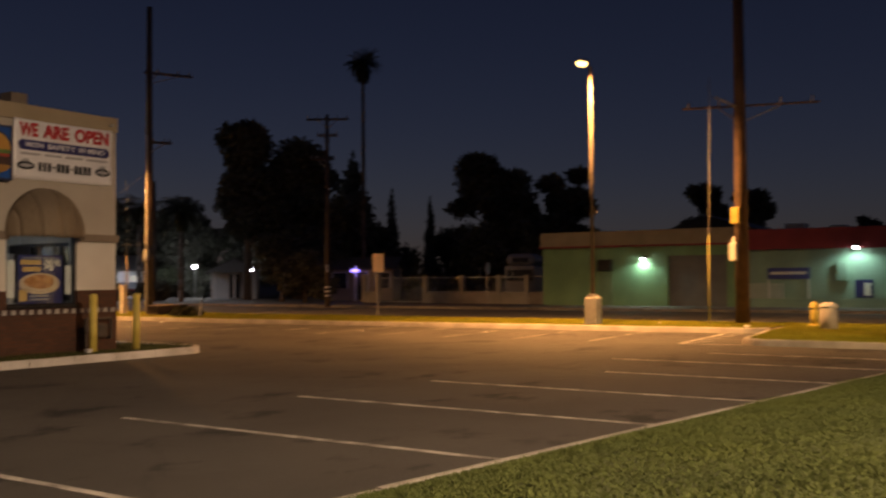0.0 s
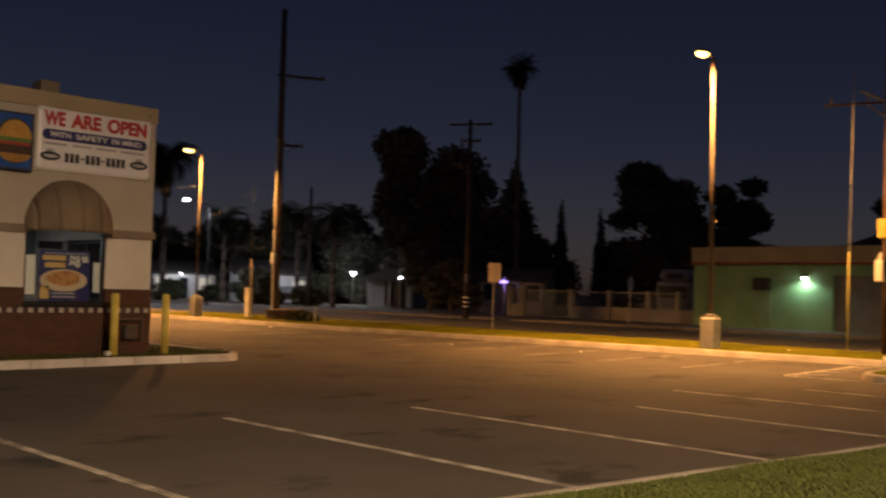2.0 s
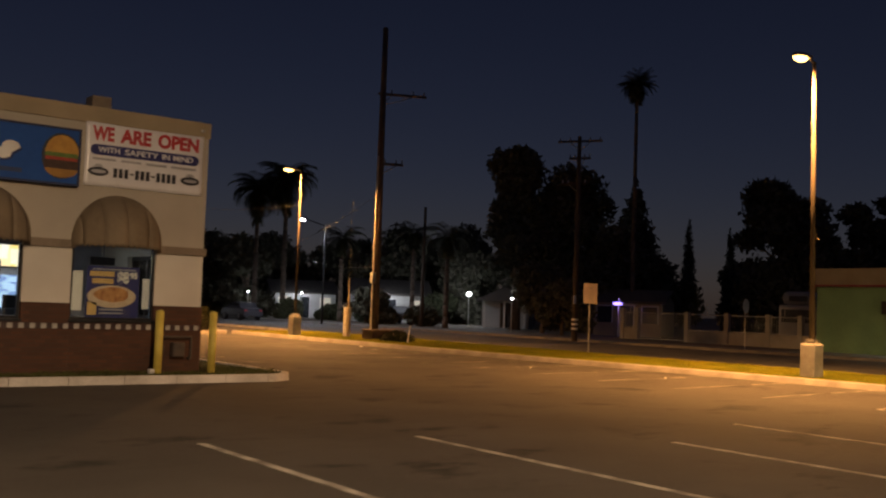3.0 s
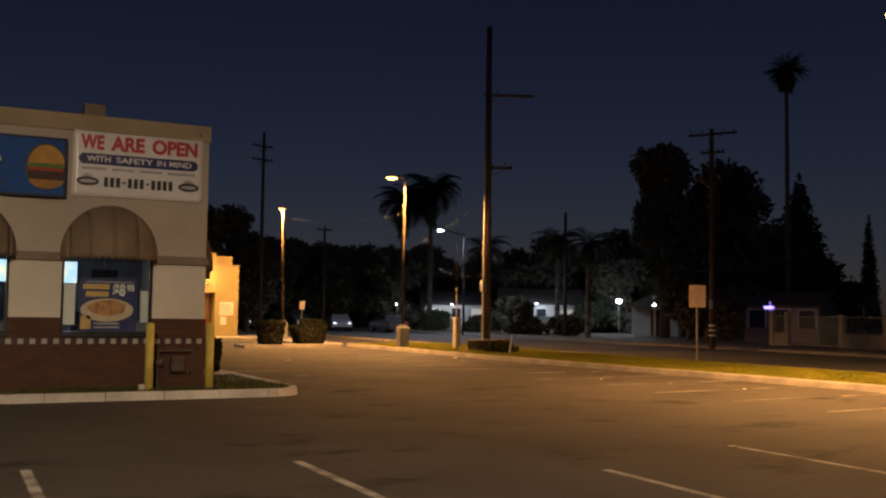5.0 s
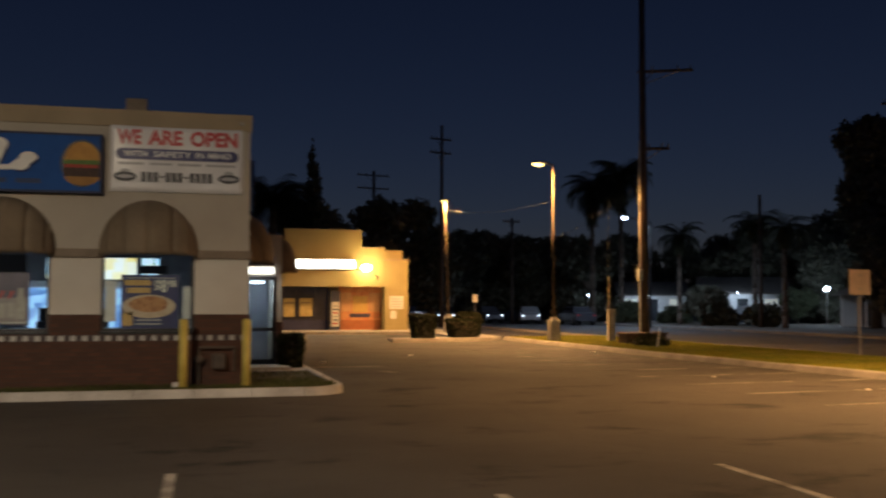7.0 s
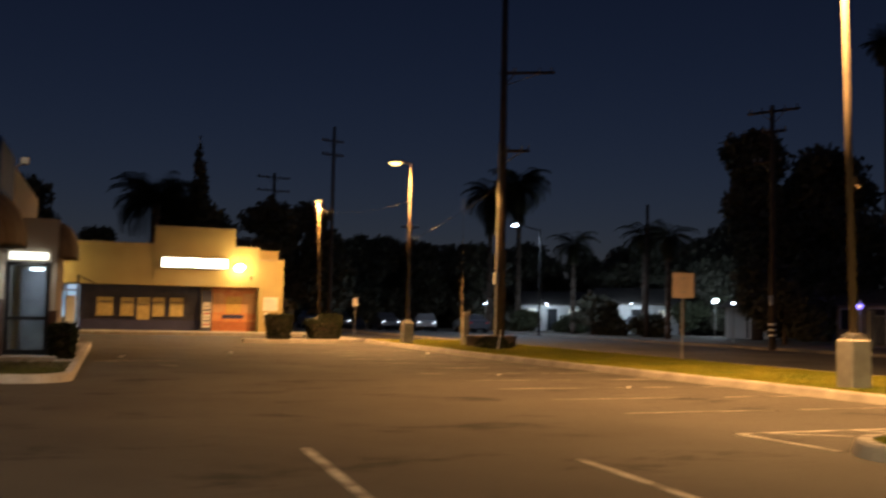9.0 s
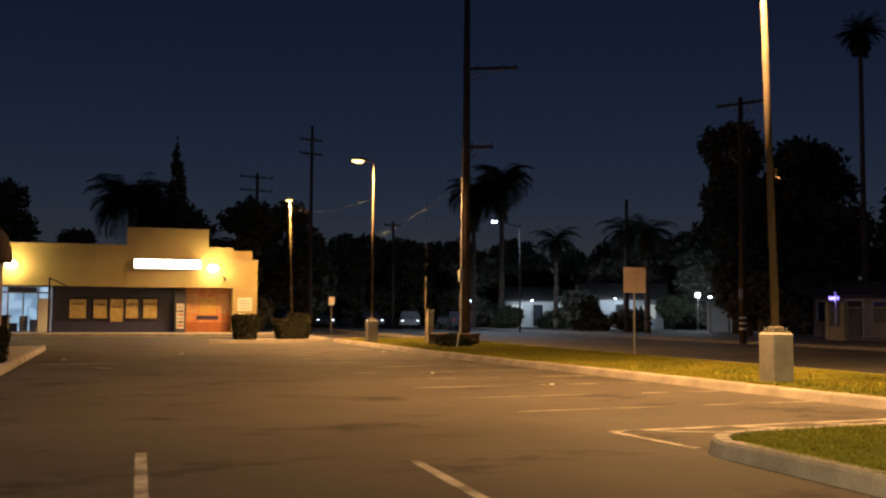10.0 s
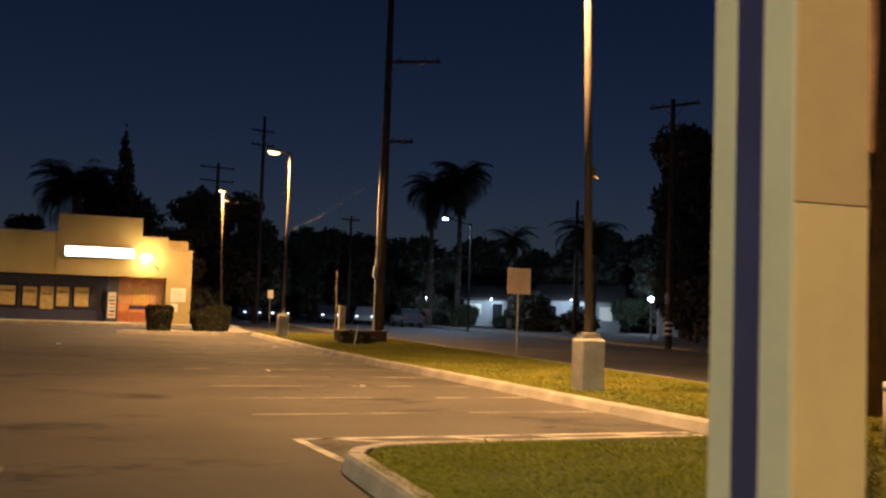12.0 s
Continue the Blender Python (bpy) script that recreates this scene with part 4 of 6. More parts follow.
def dish_poster(x0, x1, z0, z1):
    """A navy food poster: heading, price, a dish, small print."""
    root = thing("poster", ((x0 + x1) / 2, 0.125, z0), "navy poster with a printed dish and price inside the window", "poster", "window posters")
    w, h = (x1 - x0) / 2, z1 - z0
    bm = bmesh.new()
    box(bm, -w, -0.006, 0, w, 0.006, h)
    part("sheet", bm, M_NAVY, root)
    pane_bar(root, M_GREY, -w * 0.8, h * 0.93, w * 0.85, h * 0.95)
    for zz, wa, wb in ((0.8, -0.9, 0.02), (0.66, -0.8, 0.0)):
        pane_bar(root, M_OCHRE, w * wa, h * zz, w * wb, h * (zz + 0.1))
    letters("$8", 0.3, M_WHITE, root, "price_writing", (w * 0.36, -0.012, h * 0.78), fit_width=w * 0.44, bold=0.012)
    letters("95", 0.16, M_WHITE, root, "price_writing", (w * 0.77, -0.012, h * 0.83), fit_width=w * 0.28, bold=0.008)
    bm = bmesh.new()
    plate(bm, oval(-0.02, h * 0.41, w * 0.93, h * 0.22, n=28), -0.012, -0.007)
    part("dish_picture", bm, mat("dish_rim", (0.58, 0.46, 0.34), (0.5, 0.38, 0.27), scale=6, rough=0.5), root, "printed oval dish")
    bm = bmesh.new()
    plate(bm, [(x * (0.9 + 0.12 * math.sin(5 * x / w)), z) for x, z in oval(-0.02, h * 0.45, w * 0.72, h * 0.15, n=28)], -0.016, -0.0125)
    part("food_picture", bm, mat("dish_food", (0.5, 0.25, 0.09), (0.3, 0.11, 0.04), scale=12, rough=0.5, spread=(0.4, 0.55)), root, "printed browned food")
    pane_bar(root, M_OCHRE, -w * 0.95, h * 0.05, -w * 0.6, h * 0.3)
    for zz in (0.14, 0.07):
        pane_bar(root, M_GREY, -w * 0.5, h * zz, w * 0.4, h * (zz + 0.03))


def drinks_poster(x0, x1, z0, z1):
    """A mauve poster with a row of pale cups and a bottle."""
    root = thing("poster", ((x0 + x1) / 2, 0.125, z0), "mauve poster with pale cups and red marks inside the window", "poster", "window posters")
    w, h = (x1 - x0) / 2, z1 - z0
    bm = bmesh.new()
    box(bm, -w, -0.006, 0, w, 0.006, h)
    part("sheet", bm, mat("mauve_print", (0.16, 0.12, 0.17), (0.1, 0.08, 0.12), scale=2.5, rough=0.5), root)
    pane_bar(root, mat("pale_band_print", (0.36, 0.3, 0.3), (0.28, 0.23, 0.24), scale=4, rough=0.5), -w * 0.92, h * 0.05, w * 0.92, h * 0.52, name="picture", label="pale printed picture")
    cup = mat("cup_print", (0.5, 0.45, 0.41), (0.36, 0.3, 0.27), scale=14, rough=0.5)
    for k in range(4):
        cx = -w * 0.7 + w * 0.34 * k
        bm = bmesh.new()
        plate(bm, [(cx - 0.045, h * 0.14), (cx + 0.045, h * 0.14), (cx + 0.066, h * 0.42), (cx - 0.066, h * 0.42)], -0.016, -0.0125)
        part("cup_picture", bm, cup, root)
        bm = bmesh.new()
        plate(bm, [(cx - 0.06, h * 0.5), (cx - 0.02, h * 0.5), (cx + 0.05, h * 0.64), (cx + 0.0, h * 0.66)], -0.016, -0.0125)
        part("red_mark", bm, M_RED, root)
    bm = bmesh.new()
    plate(bm, [(w * 0.5, h * 0.12), (w * 0.86, h * 0.12), (w * 0.86, h * 0.5), (w * 0.78, h * 0.58), (w * 0.78, h * 0.7), (w * 0.58, h * 0.7), (w * 0.58, h * 0.58), (w * 0.5, h * 0.5)], -0.016, -0.0125)
    part("bottle_picture", bm, cup, root)
    pane_bar(root, M_WHITE, -w * 0.92, h * 0.03, w * 0.92, h * 0.06)


dish_poster(-2.3, -1.27, 1.17, 2.16)
drinks_poster(-4.76, -3.87, 1.24, 2.18)

# blue fascia sign: brand drawn as plain script-like strokes
sg = thing("fascia_sign", (-4.41, -0.02, 3.63), "blue fascia sign with white script shape and burger picture", "sign")
bm = bmesh.new()
box(bm, -1.74, -0.16, 0, 1.74, 0.0, 1.04, 0.012)
part("cabinet", bm, M_BLUE, sg, "blue sign cabinet")
bm = bmesh.new()
for x0, x1, w0, w1 in ((-1.76, 1.76, 1.02, 1.06), (-1.76, 1.76, -0.02, 0.02), (-1.76, -1.72, 0.02, 1.02), (1.72, 1.76, 0.02, 1.02)):
    box(bm, x0, -0.175, w0, x1, 0.0, w1)
part("rim", bm, mat("sign_rim", (0.02, 0.03, 0.08), (0.015, 0.02, 0.06), scale=3), sg)


def stroke(points, width, y0, y1):
    """A ribbon along points in the x-z plane."""
    bm = bmesh.new()
    left, right = [], []
    for i, (x, z) in enumerate(points):
        a, b = points[max(0, i - 1)], points[min(len(points) - 1, i + 1)]
        d = Vector((b[0] - a[0], b[1] - a[1])).normalized()
        left.append((x - d.y * width / 2, z + d.x * width / 2))
        right.append((x + d.y * width / 2, z - d.x * width / 2))
    return plate(bm, left + right[::-1], y0, y1)


M_BRANDSHADE = mat("brand_shadow_print", (0.01, 0.03, 0.12), (0.008, 0.024, 0.1), scale=4)
for x0, x1, z0, z1 in ((-1.55, -1.28, 0.3, 0.92), (-1.16, -0.98, 0.36, 0.66), (-0.96, -0.62, 0.36, 0.68), (-0.6, -0.24, 0.36, 0.68), (-0.2, 0.1, 0.36, 0.94), (0.28, 0.6, 0.36, 0.7)):
    s, r = 0.07, min(0.12, (z1 - z0) / 2)
    for dx, dz, y, m, nm in ((0.035, -0.035, -0.172, M_BRANDSHADE, "brand_shadow"), (0, 0, -0.18, M_WHITE, "brand_shape")):
        bm = bmesh.new()
        plate(bm, oval((x0 + x1) / 2 - s + dx, z0 + r + dz, (x1 - x0) / 2, r, 180, 360, 8) + oval((x0 + x1) / 2 + s + dx, z1 - r + dz, (x1 - x0) / 2, r, 0, 180, 8), y, y + 0.006)
        part(nm, bm, m, sg)
part("brand_baseline", stroke([(-1.2, 0.42), (-0.6, 0.4), (0.0, 0.4), (0.5, 0.44)], 0.09, -0.186, -0.181), M_WHITE, sg)
for a, b in ((-1.3, -0.55), (-0.45, 0.15), (0.3, 0.72)):
    bm = bmesh.new()
    box(bm, a, -0.168, 0.14, b, -0.162, 0.22)
    part("writing", bm, mat("dull_blue_print", (0.03, 0.05, 0.13), (0.025, 0.04, 0.1), scale=4), sg)
for outline, y, m in (
    (oval(1.41, 0.52, 0.36, 0.43), -0.168, M_BLACK),
    (oval(1.42, 0.55, 0.31, 0.36, 0, 180), -0.172, mat("bun_print", (0.5, 0.27, 0.05), (0.4, 0.2, 0.04), scale=8)),
    ([(1.1, 0.5), (1.72, 0.5), (1.7, 0.58), (1.12, 0.58)], -0.176, mat("lettuce_print", (0.12, 0.2, 0.04), (0.08, 0.14, 0.03), scale=20)),
    ([(1.12, 0.44), (1.7, 0.44), (1.7, 0.5), (1.12, 0.5)], -0.178, mat("tomato_print", (0.35, 0.05, 0.03), (0.28, 0.04, 0.02), scale=20)),
    ([(1.1, 0.28), (1.72, 0.28), (1.72, 0.44), (1.1, 0.44)], -0.174, mat("patty_print", (0.06, 0.03, 0.02), (0.04, 0.02, 0.015), scale=15)),
    (oval(1.42, 0.28, 0.3, 0.16, 180, 360), -0.17, mat("bun_low_print", (0.35, 0.18, 0.04), (0.28, 0.14, 0.03), scale=8)),
):
    bm = bmesh.new()
    plate(bm, outline, y, -0.164)
    part("burger_picture", bm, m, sg)

# vinyl banner
bn2 = thing("banner", (-1.33, -0.01, 3.68), "white vinyl banner with red and navy print tied on the wall", "banner")
bm = bmesh.new()
cols = []
for i in range(25):
    x = -1.2 + 2.4 * i / 24
    row = []
    for j in range(13):
        z = 1.22 * j / 12
        row.append(bm.verts.new((x, -0.03 + 0.008 * math.sin(x * 5 + z * 3) + 0.006 * math.sin(z * 7 - x * 2), z + 0.012 * math.sin(math.pi * i / 24) * (-1 if j == 12 else 0.3))))
    cols.append(row)
for i in range(24):
    for j in range(12):
        bm.faces.new((cols[i][j], cols[i + 1][j], cols[i + 1][j + 1], cols[i][j + 1]))
sh = part("sheet", bm, M_VINYL, bn2, "white vinyl sheet with soft creases", True)
md = sh.modifiers.new("thick", "SOLIDIFY")
md.thickness = 0.003
for word, x, w in (("WE", -0.86, 0.42), ("ARE", -0.22, 0.62), ("OPEN", 0.66, 0.86)):
    letters(word, 0.36, M_RED, bn2, "red_writing", (x, -0.055, 1.0), fit_width=w, bold=0.015)
bm = bmesh.new()
plate(bm, oval(-1.0, 0.7, 0.1, 0.1, 90, 270, 8) + oval(1.0, 0.7, 0.1, 0.1, -90, 90, 8), -0.056, -0.05)
part("navy_bar", bm, M_NAVY, bn2)
for word, x, w in (("WITH", -0.74, 0.42), ("SAFETY", -0.1, 0.68), ("IN", 0.4, 0.16), ("MIND", 0.76, 0.42)):
    letters(word, 0.15, M_VINYL, bn2, "white_writing", (x, -0.06, 0.7), fit_width=w, bold=0.003)
for a, b in ((-1.05, -0.6), (-0.5, -0.1), (0.0, 0.42), (0.52, 1.05)):
    bm = bmesh.new()
    box(bm, a, -0.056, 0.5, b, -0.05, 0.545)
    part("writing", bm, M_GREY, bn2)
for k in range(12):
    dash = k in (3, 7)
    a = -0.64 + 0.108 * k
    bm = bmesh.new()
    box(bm, a, -0.056, 0.27 if dash else 0.19, a + 0.074, -0.05, 0.3 if dash else 0.37)
    part("writing", bm, M_BLACK, bn2)
for x in (-0.93, 0.93):
    bm = bmesh.new()
    plate(bm, oval(x, 0.28, 0.2, 0.085), -0.056, -0.05)
    part("badge", bm, M_BLACK, bn2)
    bm = bmesh.new()
    plate(bm, oval(x, 0.28, 0.15, 0.035), -0.06, -0.0565)
    part("badge_stripe", bm, M_GREY, bn2)
    bm = bmesh.new()
    plate(bm, [(x - 0.1, 0.37), (x + 0.1, 0.37), (x + 0.05, 0.42), (x - 0.05, 0.42)], -0.056, -0.05)
    part("badge_top", bm, M_GREY, bn2)
for x in (-1.17, 1.17):
    for z in (0.04, 1.19):
        bm = bmesh.new()
        tube(bm, (x, -0.055, z), (x, -0.02, z), 0.015, seg=8)
        part("grommet", bm, M_STEEL, bn2)

# bollards, gas meter
for x in (-1.18, -0.08):
    bo = thing("bollard", (x, -0.78, 0.12), "yellow painted steel bollard in the planter", "bollard", "bollards")
    bm = bmesh.new()
    tube(bm, (0, 0, -0.08), (0, 0, 1.2), 0.075, seg=16)
    ball(bm, (0, 0, 1.2), 0.075, 0.075, 0.04, 16, 6)
    part("post", bm, M_YELLOW, bo, "", True)
bm = bmesh.new()
box(bm, -1.36, -0.86, 0.1, -1.26, -0.74, 0.24, 0.01)
solid("splash_block", bm, M_WHITE, "small white concrete block beside the bollard", "block")
M_METER = mat("dull_meter_paint", (0.075, 0.055, 0.042), (0.05, 0.038, 0.03), scale=5, rough=0.7)
gm = thing("gas_meter", (-0.55, -0.03, 0.1), "dark painted gas meter with pipes on the brick wall", "gas meter")
for a, b in (((-0.35, -0.14, 0), (-0.35, -0.14, 0.72)), ((-0.35, -0.14, 0.72), (0.3, -0.14, 0.72)), ((0.3, -0.14, 0.72), (0.3, -0.14, 0.3)), ((0.3, -0.14, 0.3), (0.3, 0.02, 0.3))):
    bm = bmesh.new()
    tube(bm, a, b, 0.03, seg=8)
    part("pipe", bm, M_METER, gm)
bm = bmesh.new()
box(bm, -0.12, -0.26, 0.32, 0.14, -0.06, 0.62, 0.04)
tube(bm, (0.0, -0.27, 0.5), (0.0, -0.24, 0.5), 0.06, seg=12)
part("meter_body", bm, M_METER, gm)
bm = bmesh.new()
ball(bm, (-0.35, -0.17, 0.5), 0.09, 0.05, 0.09)
part("regulator", bm, M_METER, gm)

# side entrance
an = thing("entrance_annex", (0, 5, 0.0), "cream stucco entrance annex with a glazed door", "annex")
bm = bmesh.new()
box(bm, 0.03, 0.0, 2.3, 1.1, 3.2, 3.28)
box(bm, 0.97, 0.0, 0.1, 1.1, 3.2, 2.3)
box(bm, 0.03, 2.95, 0.1, 0.97, 3.2, 2.3)
part("wall", bm, M_STUCCO, an)
bm = bmesh.new()
box(bm, 0.03, -0.02, 0.1, 0.14, 0.1, 2.28)
box(bm, 0.88, -0.02, 0.1, 0.968, 0.1, 2.28)
box(bm, 0.14, -0.02, 2.2, 0.88, 0.1, 2.28)
box(bm, 0.14, -0.02, 0.12, 0.88, 0.1, 0.32)
box(bm, 0.14, -0.02, 0.98, 0.88, 0.1, 1.06)
part("door_frame", bm, M_DARKMETAL, an, "dark metal door frame")
for w0, w1 in ((0.32, 0.98), (1.06, 2.2)):
    bm = bmesh.new()
    box(bm, 0.14, 0.03, w0, 0.88, 0.04, w1)
    part("pane", bm, M_GLASS, an).visible_shadow = False
bm = bmesh.new()
box(bm, 0.1, -0.06, 2.34, 0.9, -0.01, 2.5)
part("light_strip", bm, glow("entry_light", (1.0, 0.95, 0.75), 2.2), an, "lit strip over the door")
bm = bmesh.new()
box(bm, 0.2, 2.0, 0.12, 0.95, 2.1, 2.2)
part("inner_partition", bm, M_INT, an)
lamp("POINT", (0.6, 6.2, 2.1), 14, (0.85, 0.92, 1.0), 0.1)
bm = bmesh.new()
box(bm, 0.45, 1.0, 2.14, 0.75, 1.4, 2.2)
part("entry_light", bm, glow("entry_panel", (0.9, 0.95, 1.0), 3.0), an)
bm = bmesh.new()
prism(bm, [(0.05, -1.3), (1.2, -1.3), (1.2, -0.03), (0.05, -0.03)], 0.1, 0.2)
part("door_step", bm, M_CONC, an)
bm = bmesh.new()
box(bm, 0.972, -0.03, 0.1, 1.125, 0.3, 1.2)
part("brick_base", bm, M_BRICK, an, "dark brick foot of the door pier")
bs = thing("side_sign", (0.02, 2.9, 3.5), "blue sign box on the restaurant's side wall", "sign")
bm = bmesh.new()
box(bm, 0.0, -1.5, 0, 0.15, 1.5, 1.05, 0.02)
part("cabinet", bm, M_BLUE, bs)
bm = bmesh.new()
box(bm, 0.152, -1.4, 0.1, 0.16, 1.4, 0.95)
part("face", bm, mat("faded_blue_face", (0.06, 0.1, 0.26), (0.045, 0.075, 0.2), scale=2), bs)
awning(5.75, 2.5, 0.72, 0.75, 0.42, an, "x").matrix_basis = pose(1.08, -5, 0)
bx = thing("roof_floodlight", (-0.4, 8.2, 4.6), "small floodlight on the parapet", "floodlight")
bm = bmesh.new()
tube(bm, (0, 0, 0), (0.4, 0, 0.35), 0.03, seg=6)
box(bm, 0.35, -0.12, 0.3, 0.55, 0.12, 0.48, 0.02)
part("head", bm, M_STEEL, bx)
lamp("AREA", (0.58, 4.6, 2.34), 6, (1.0, 0.9, 0.7), 0.4)

M_BIN = mat("dark_bin_plastic", (0.05, 0.035, 0.028), (0.035, 0.026, 0.02), scale=4, rough=0.6)
for x, w in ((-1.75, 0.55), (-0.55, 0.5)):
    wb = thing("waste_bin", (x, 23.0, 0.0), "dark wheeled waste bin with a closed lid", "waste bin", "waste bins")
    bm = bmesh.new()
    prism(bm, [(-w * 0.9, -0.4), (w * 0.9, -0.4), (w * 0.9, 0.4), (-w * 0.9, 0.4)], 0.06, 1.02)
    part("body", bm, M_BIN, wb)
    bm = bmesh.new()
    box(bm, -w, -0.45, 1.02, w, 0.45, 1.12, 0.03)
    part("lid", bm, M_BIN, wb)
    for sx in (-1, 1):
        bm = bmesh.new()
        tube(bm, (sx * w * 0.7 - 0.04, -0.3, 0.08), (sx * w * 0.7 + 0.04, -0.3, 0.08), 0.08, seg=12)
        part("wheel", bm, M_BLACK, wb)
hr = thing("handrail", (-1.6, 14.7, 0.13), "white painted steel handrail of the side walkway", "handrail")
for z in (0.35, 0.62, 0.9):
    bm = bmesh.new()
    tube(bm, (0, 0, z + 0.12), (2.0, 0.1, z - 0.12), 0.022, seg=8)
    part("rail", bm, M_WHITE, hr)
for k in range(5):
    bm = bmesh.new()
    tube(bm, (0.5 * k, 0.025 * k, -0.05), (0.5 * k, 0.025 * k, 1.02 - 0.06 * k), 0.025, seg=8)
    part("post", bm, M_WHITE, hr)

# ---------------------------------------------------------------- row of shops
M_MALL = mat("ochre_stucco", (0.39, 0.32, 0.14), (0.335, 0.27, 0.115), scale=0.7, rough=0.9, bump=0.25, fine=60)
M_SHOPDARK = mat("dark_blue_frame", (0.075, 0.08, 0.125), (0.055, 0.06, 0.1), scale=3, rough=0.5)
M_POSTER_Y = mat("yellow_paper", (0.62, 0.52, 0.22), (0.5, 0.4, 0.15), scale=5, rough=0.6)
M_ORANGE = mat("orange_grille_print", (0.72, 0.36, 0.13), (0.62, 0.21, 0.07), scale=3, rough=0.5)
ml = thing("shop_row", (0, 37.4, 0.14), "ochre stucco row of shops with stepped parapet", "shops")
Z = -0.14


def mbox(name, m, x0, y0, z0, x1, y1, z1, label="", bevel=0.0, parent=ml):
    bm = bmesh.new()
    box(bm, x0, y0, z0 + Z, x1, y1, z1 + Z, bevel)
    return part(name, bm, m, parent, label)


mbox("fascia", M_MALL, -16, 0, 2.62, 4.37, 0.3, 4.82, "stucco fascia wall")
mbox("parapet", M_MALL, 4.37, -0.06, 2.62, 8.7, 0.3, 5.8, "raised stepped parapet")
mbox("fascia", M_MALL, 8.7, 0, 2.62, 10.08, 0.3, 4.82)
mbox("end_wall", M_MALL, 10.08, -0.04, 0.14, 11.42, 8.0, 4.15, "plain stucco end wall")
mbox("rear_parapet", M_MALL, 10.05, 0.6, 4.15, 11.2, 8.0, 4.75)
for a, b, t in ((-16, 4.35, 4.82), (4.35, 8.72, 5.8), (8.72, 10.06, 4.82), (10.06, 11.46, 4.15)):
    mbox("coping", M_TAN, a, -0.1, t, b, 0.34, t + 0.07, "tan coping", 0.01)
mbox("soffit", M_TAN, -16, 0.3, 2.62, 10.08, 2.0, 2.75)
mbox("back_wall", M_MALL, -16, 7.7, 0.14, 10.06, 8.0, 4.6)
mbox("roof", M_CONC, -16, 0.3, 4.3, 10.06, 7.7, 4.42)
SF = 1.0
mbox("stall_riser", mat("navy_riser", (0.05, 0.055, 0.15), (0.04, 0.045, 0.12), scale=2, rough=0.6), 0.6, SF, 0.14, 7.0, SF + 0.15, 0.72, "navy painted stall riser")
# flat panel, the dimness of the shop inside is put into its colour
mbox("shop_wall", M_SHOPDARK, 0.6, SF + 0.3, 0.14, 7.0, SF + 0.4, 2.62, "flat dark panel in place of the dim shop interior")
for x in (0.6, 1.35, 2.5, 3.5, 4.33, 5.12, 6.2, 6.9):
    mbox("mullion", M_SHOPDARK, x, SF, 0.62, x + 0.07, SF + 0.1, 2.62)
mbox("transom", M_SHOPDARK, 0.6, SF - 0.01, 2.1, 7.0, SF + 0.11, 2.2)
for x0, x1, z0, z1 in ((1.5, 2.35, 0.9, 1.92), (2.73, 3.42, 0.9, 1.92), (3.6, 4.27, 0.3, 1.95), (4.42, 5.05, 0.9, 1.95), (5.33, 6.06, 0.92, 1.96)):
    p = mbox("paper_notice", M_POSTER_Y, x0, SF + 0.05, z0, x1, SF + 0.065, z1, "yellowed paper in the shop window")
    zz = z0 + (z1 - z0) * 0.72
    mbox("writing", M_BAND, x0 + 0.08, SF + 0.044, zz, x1 - 0.08, SF + 0.049, zz + 0.07, parent=p)
mbox("price_board", M_SHOPDARK, 7.0, 0.5, 0.16, 7.58, 0.56, 2.4, "tall dark board with a white price sheet")
mbox("price_sheet", M_WHITE, 7.08, 0.494, 0.35, 7.5, 0.499, 1.75)
for k in range(6):
    mbox("writing", (M_RED, M_NAVY, M_GREY)[k % 3], 7.14 + 0.03 * (k % 2), 0.488, 0.48 + 0.2 * k, 7.44, 0.493, 0.56 + 0.2 * k)
mbox("corner_shop_wall", M_ORANGE, 7.6, SF, 0.14, 10.08, SF + 0.15, 2.62, "orange and red printed shop front")
M_SALMON = mat("salmon_print", (0.68, 0.42, 0.2), (0.6, 0.33, 0.14), scale=2.5, rough=0.5)
M_RUST = mat("rust_print", (0.5, 0.17, 0.05), (0.42, 0.13, 0.04), scale=3, rough=0.5)
GOLD = mat("gold_print", (0.7, 0.5, 0.12), (0.6, 0.38, 0.08), scale=4, rough=0.5)
for x0, x1, z0, z1, m in ((7.62, 8.3, 1.2, 2.3, M_SALMON), (8.38, 9.25, 1.15, 2.1, GOLD), (9.33, 10.05, 1.2, 2.3, M_SALMON), (8.2, 9.4, 0.86, 1.08, M_NAVY), (7.62, 10.06, 0.2, 0.7, M_RUST)):
    mbox("shop_print", m, x0, SF - 0.02, z0, x1, SF - 0.002, z1)
for i in range(14):
    x = 7.66 + i * 0.18
    bm = bmesh.new()
    tube(bm, (x, SF - 0.08, 0.02), (x, SF - 0.08, 2.4), 0.007, seg=5)
    part("grille_bar", bm, M_TAN, ml)
for x0, z0, x1, z1 in ((10.35, 1.35, 11.15, 2.1), (10.4, 0.8, 10.75, 1.25)):
    mbox("wall_notice", M_WHITE, x0, -0.055, z0, x1, -0.042, z1, "white paper notice on the end wall")
for k in range(4):
    mbox("writing", M_GREY, 10.42, -0.062, 1.45 + 0.15 * k, 11.05, -0.056, 1.5 + 0.15 * k)
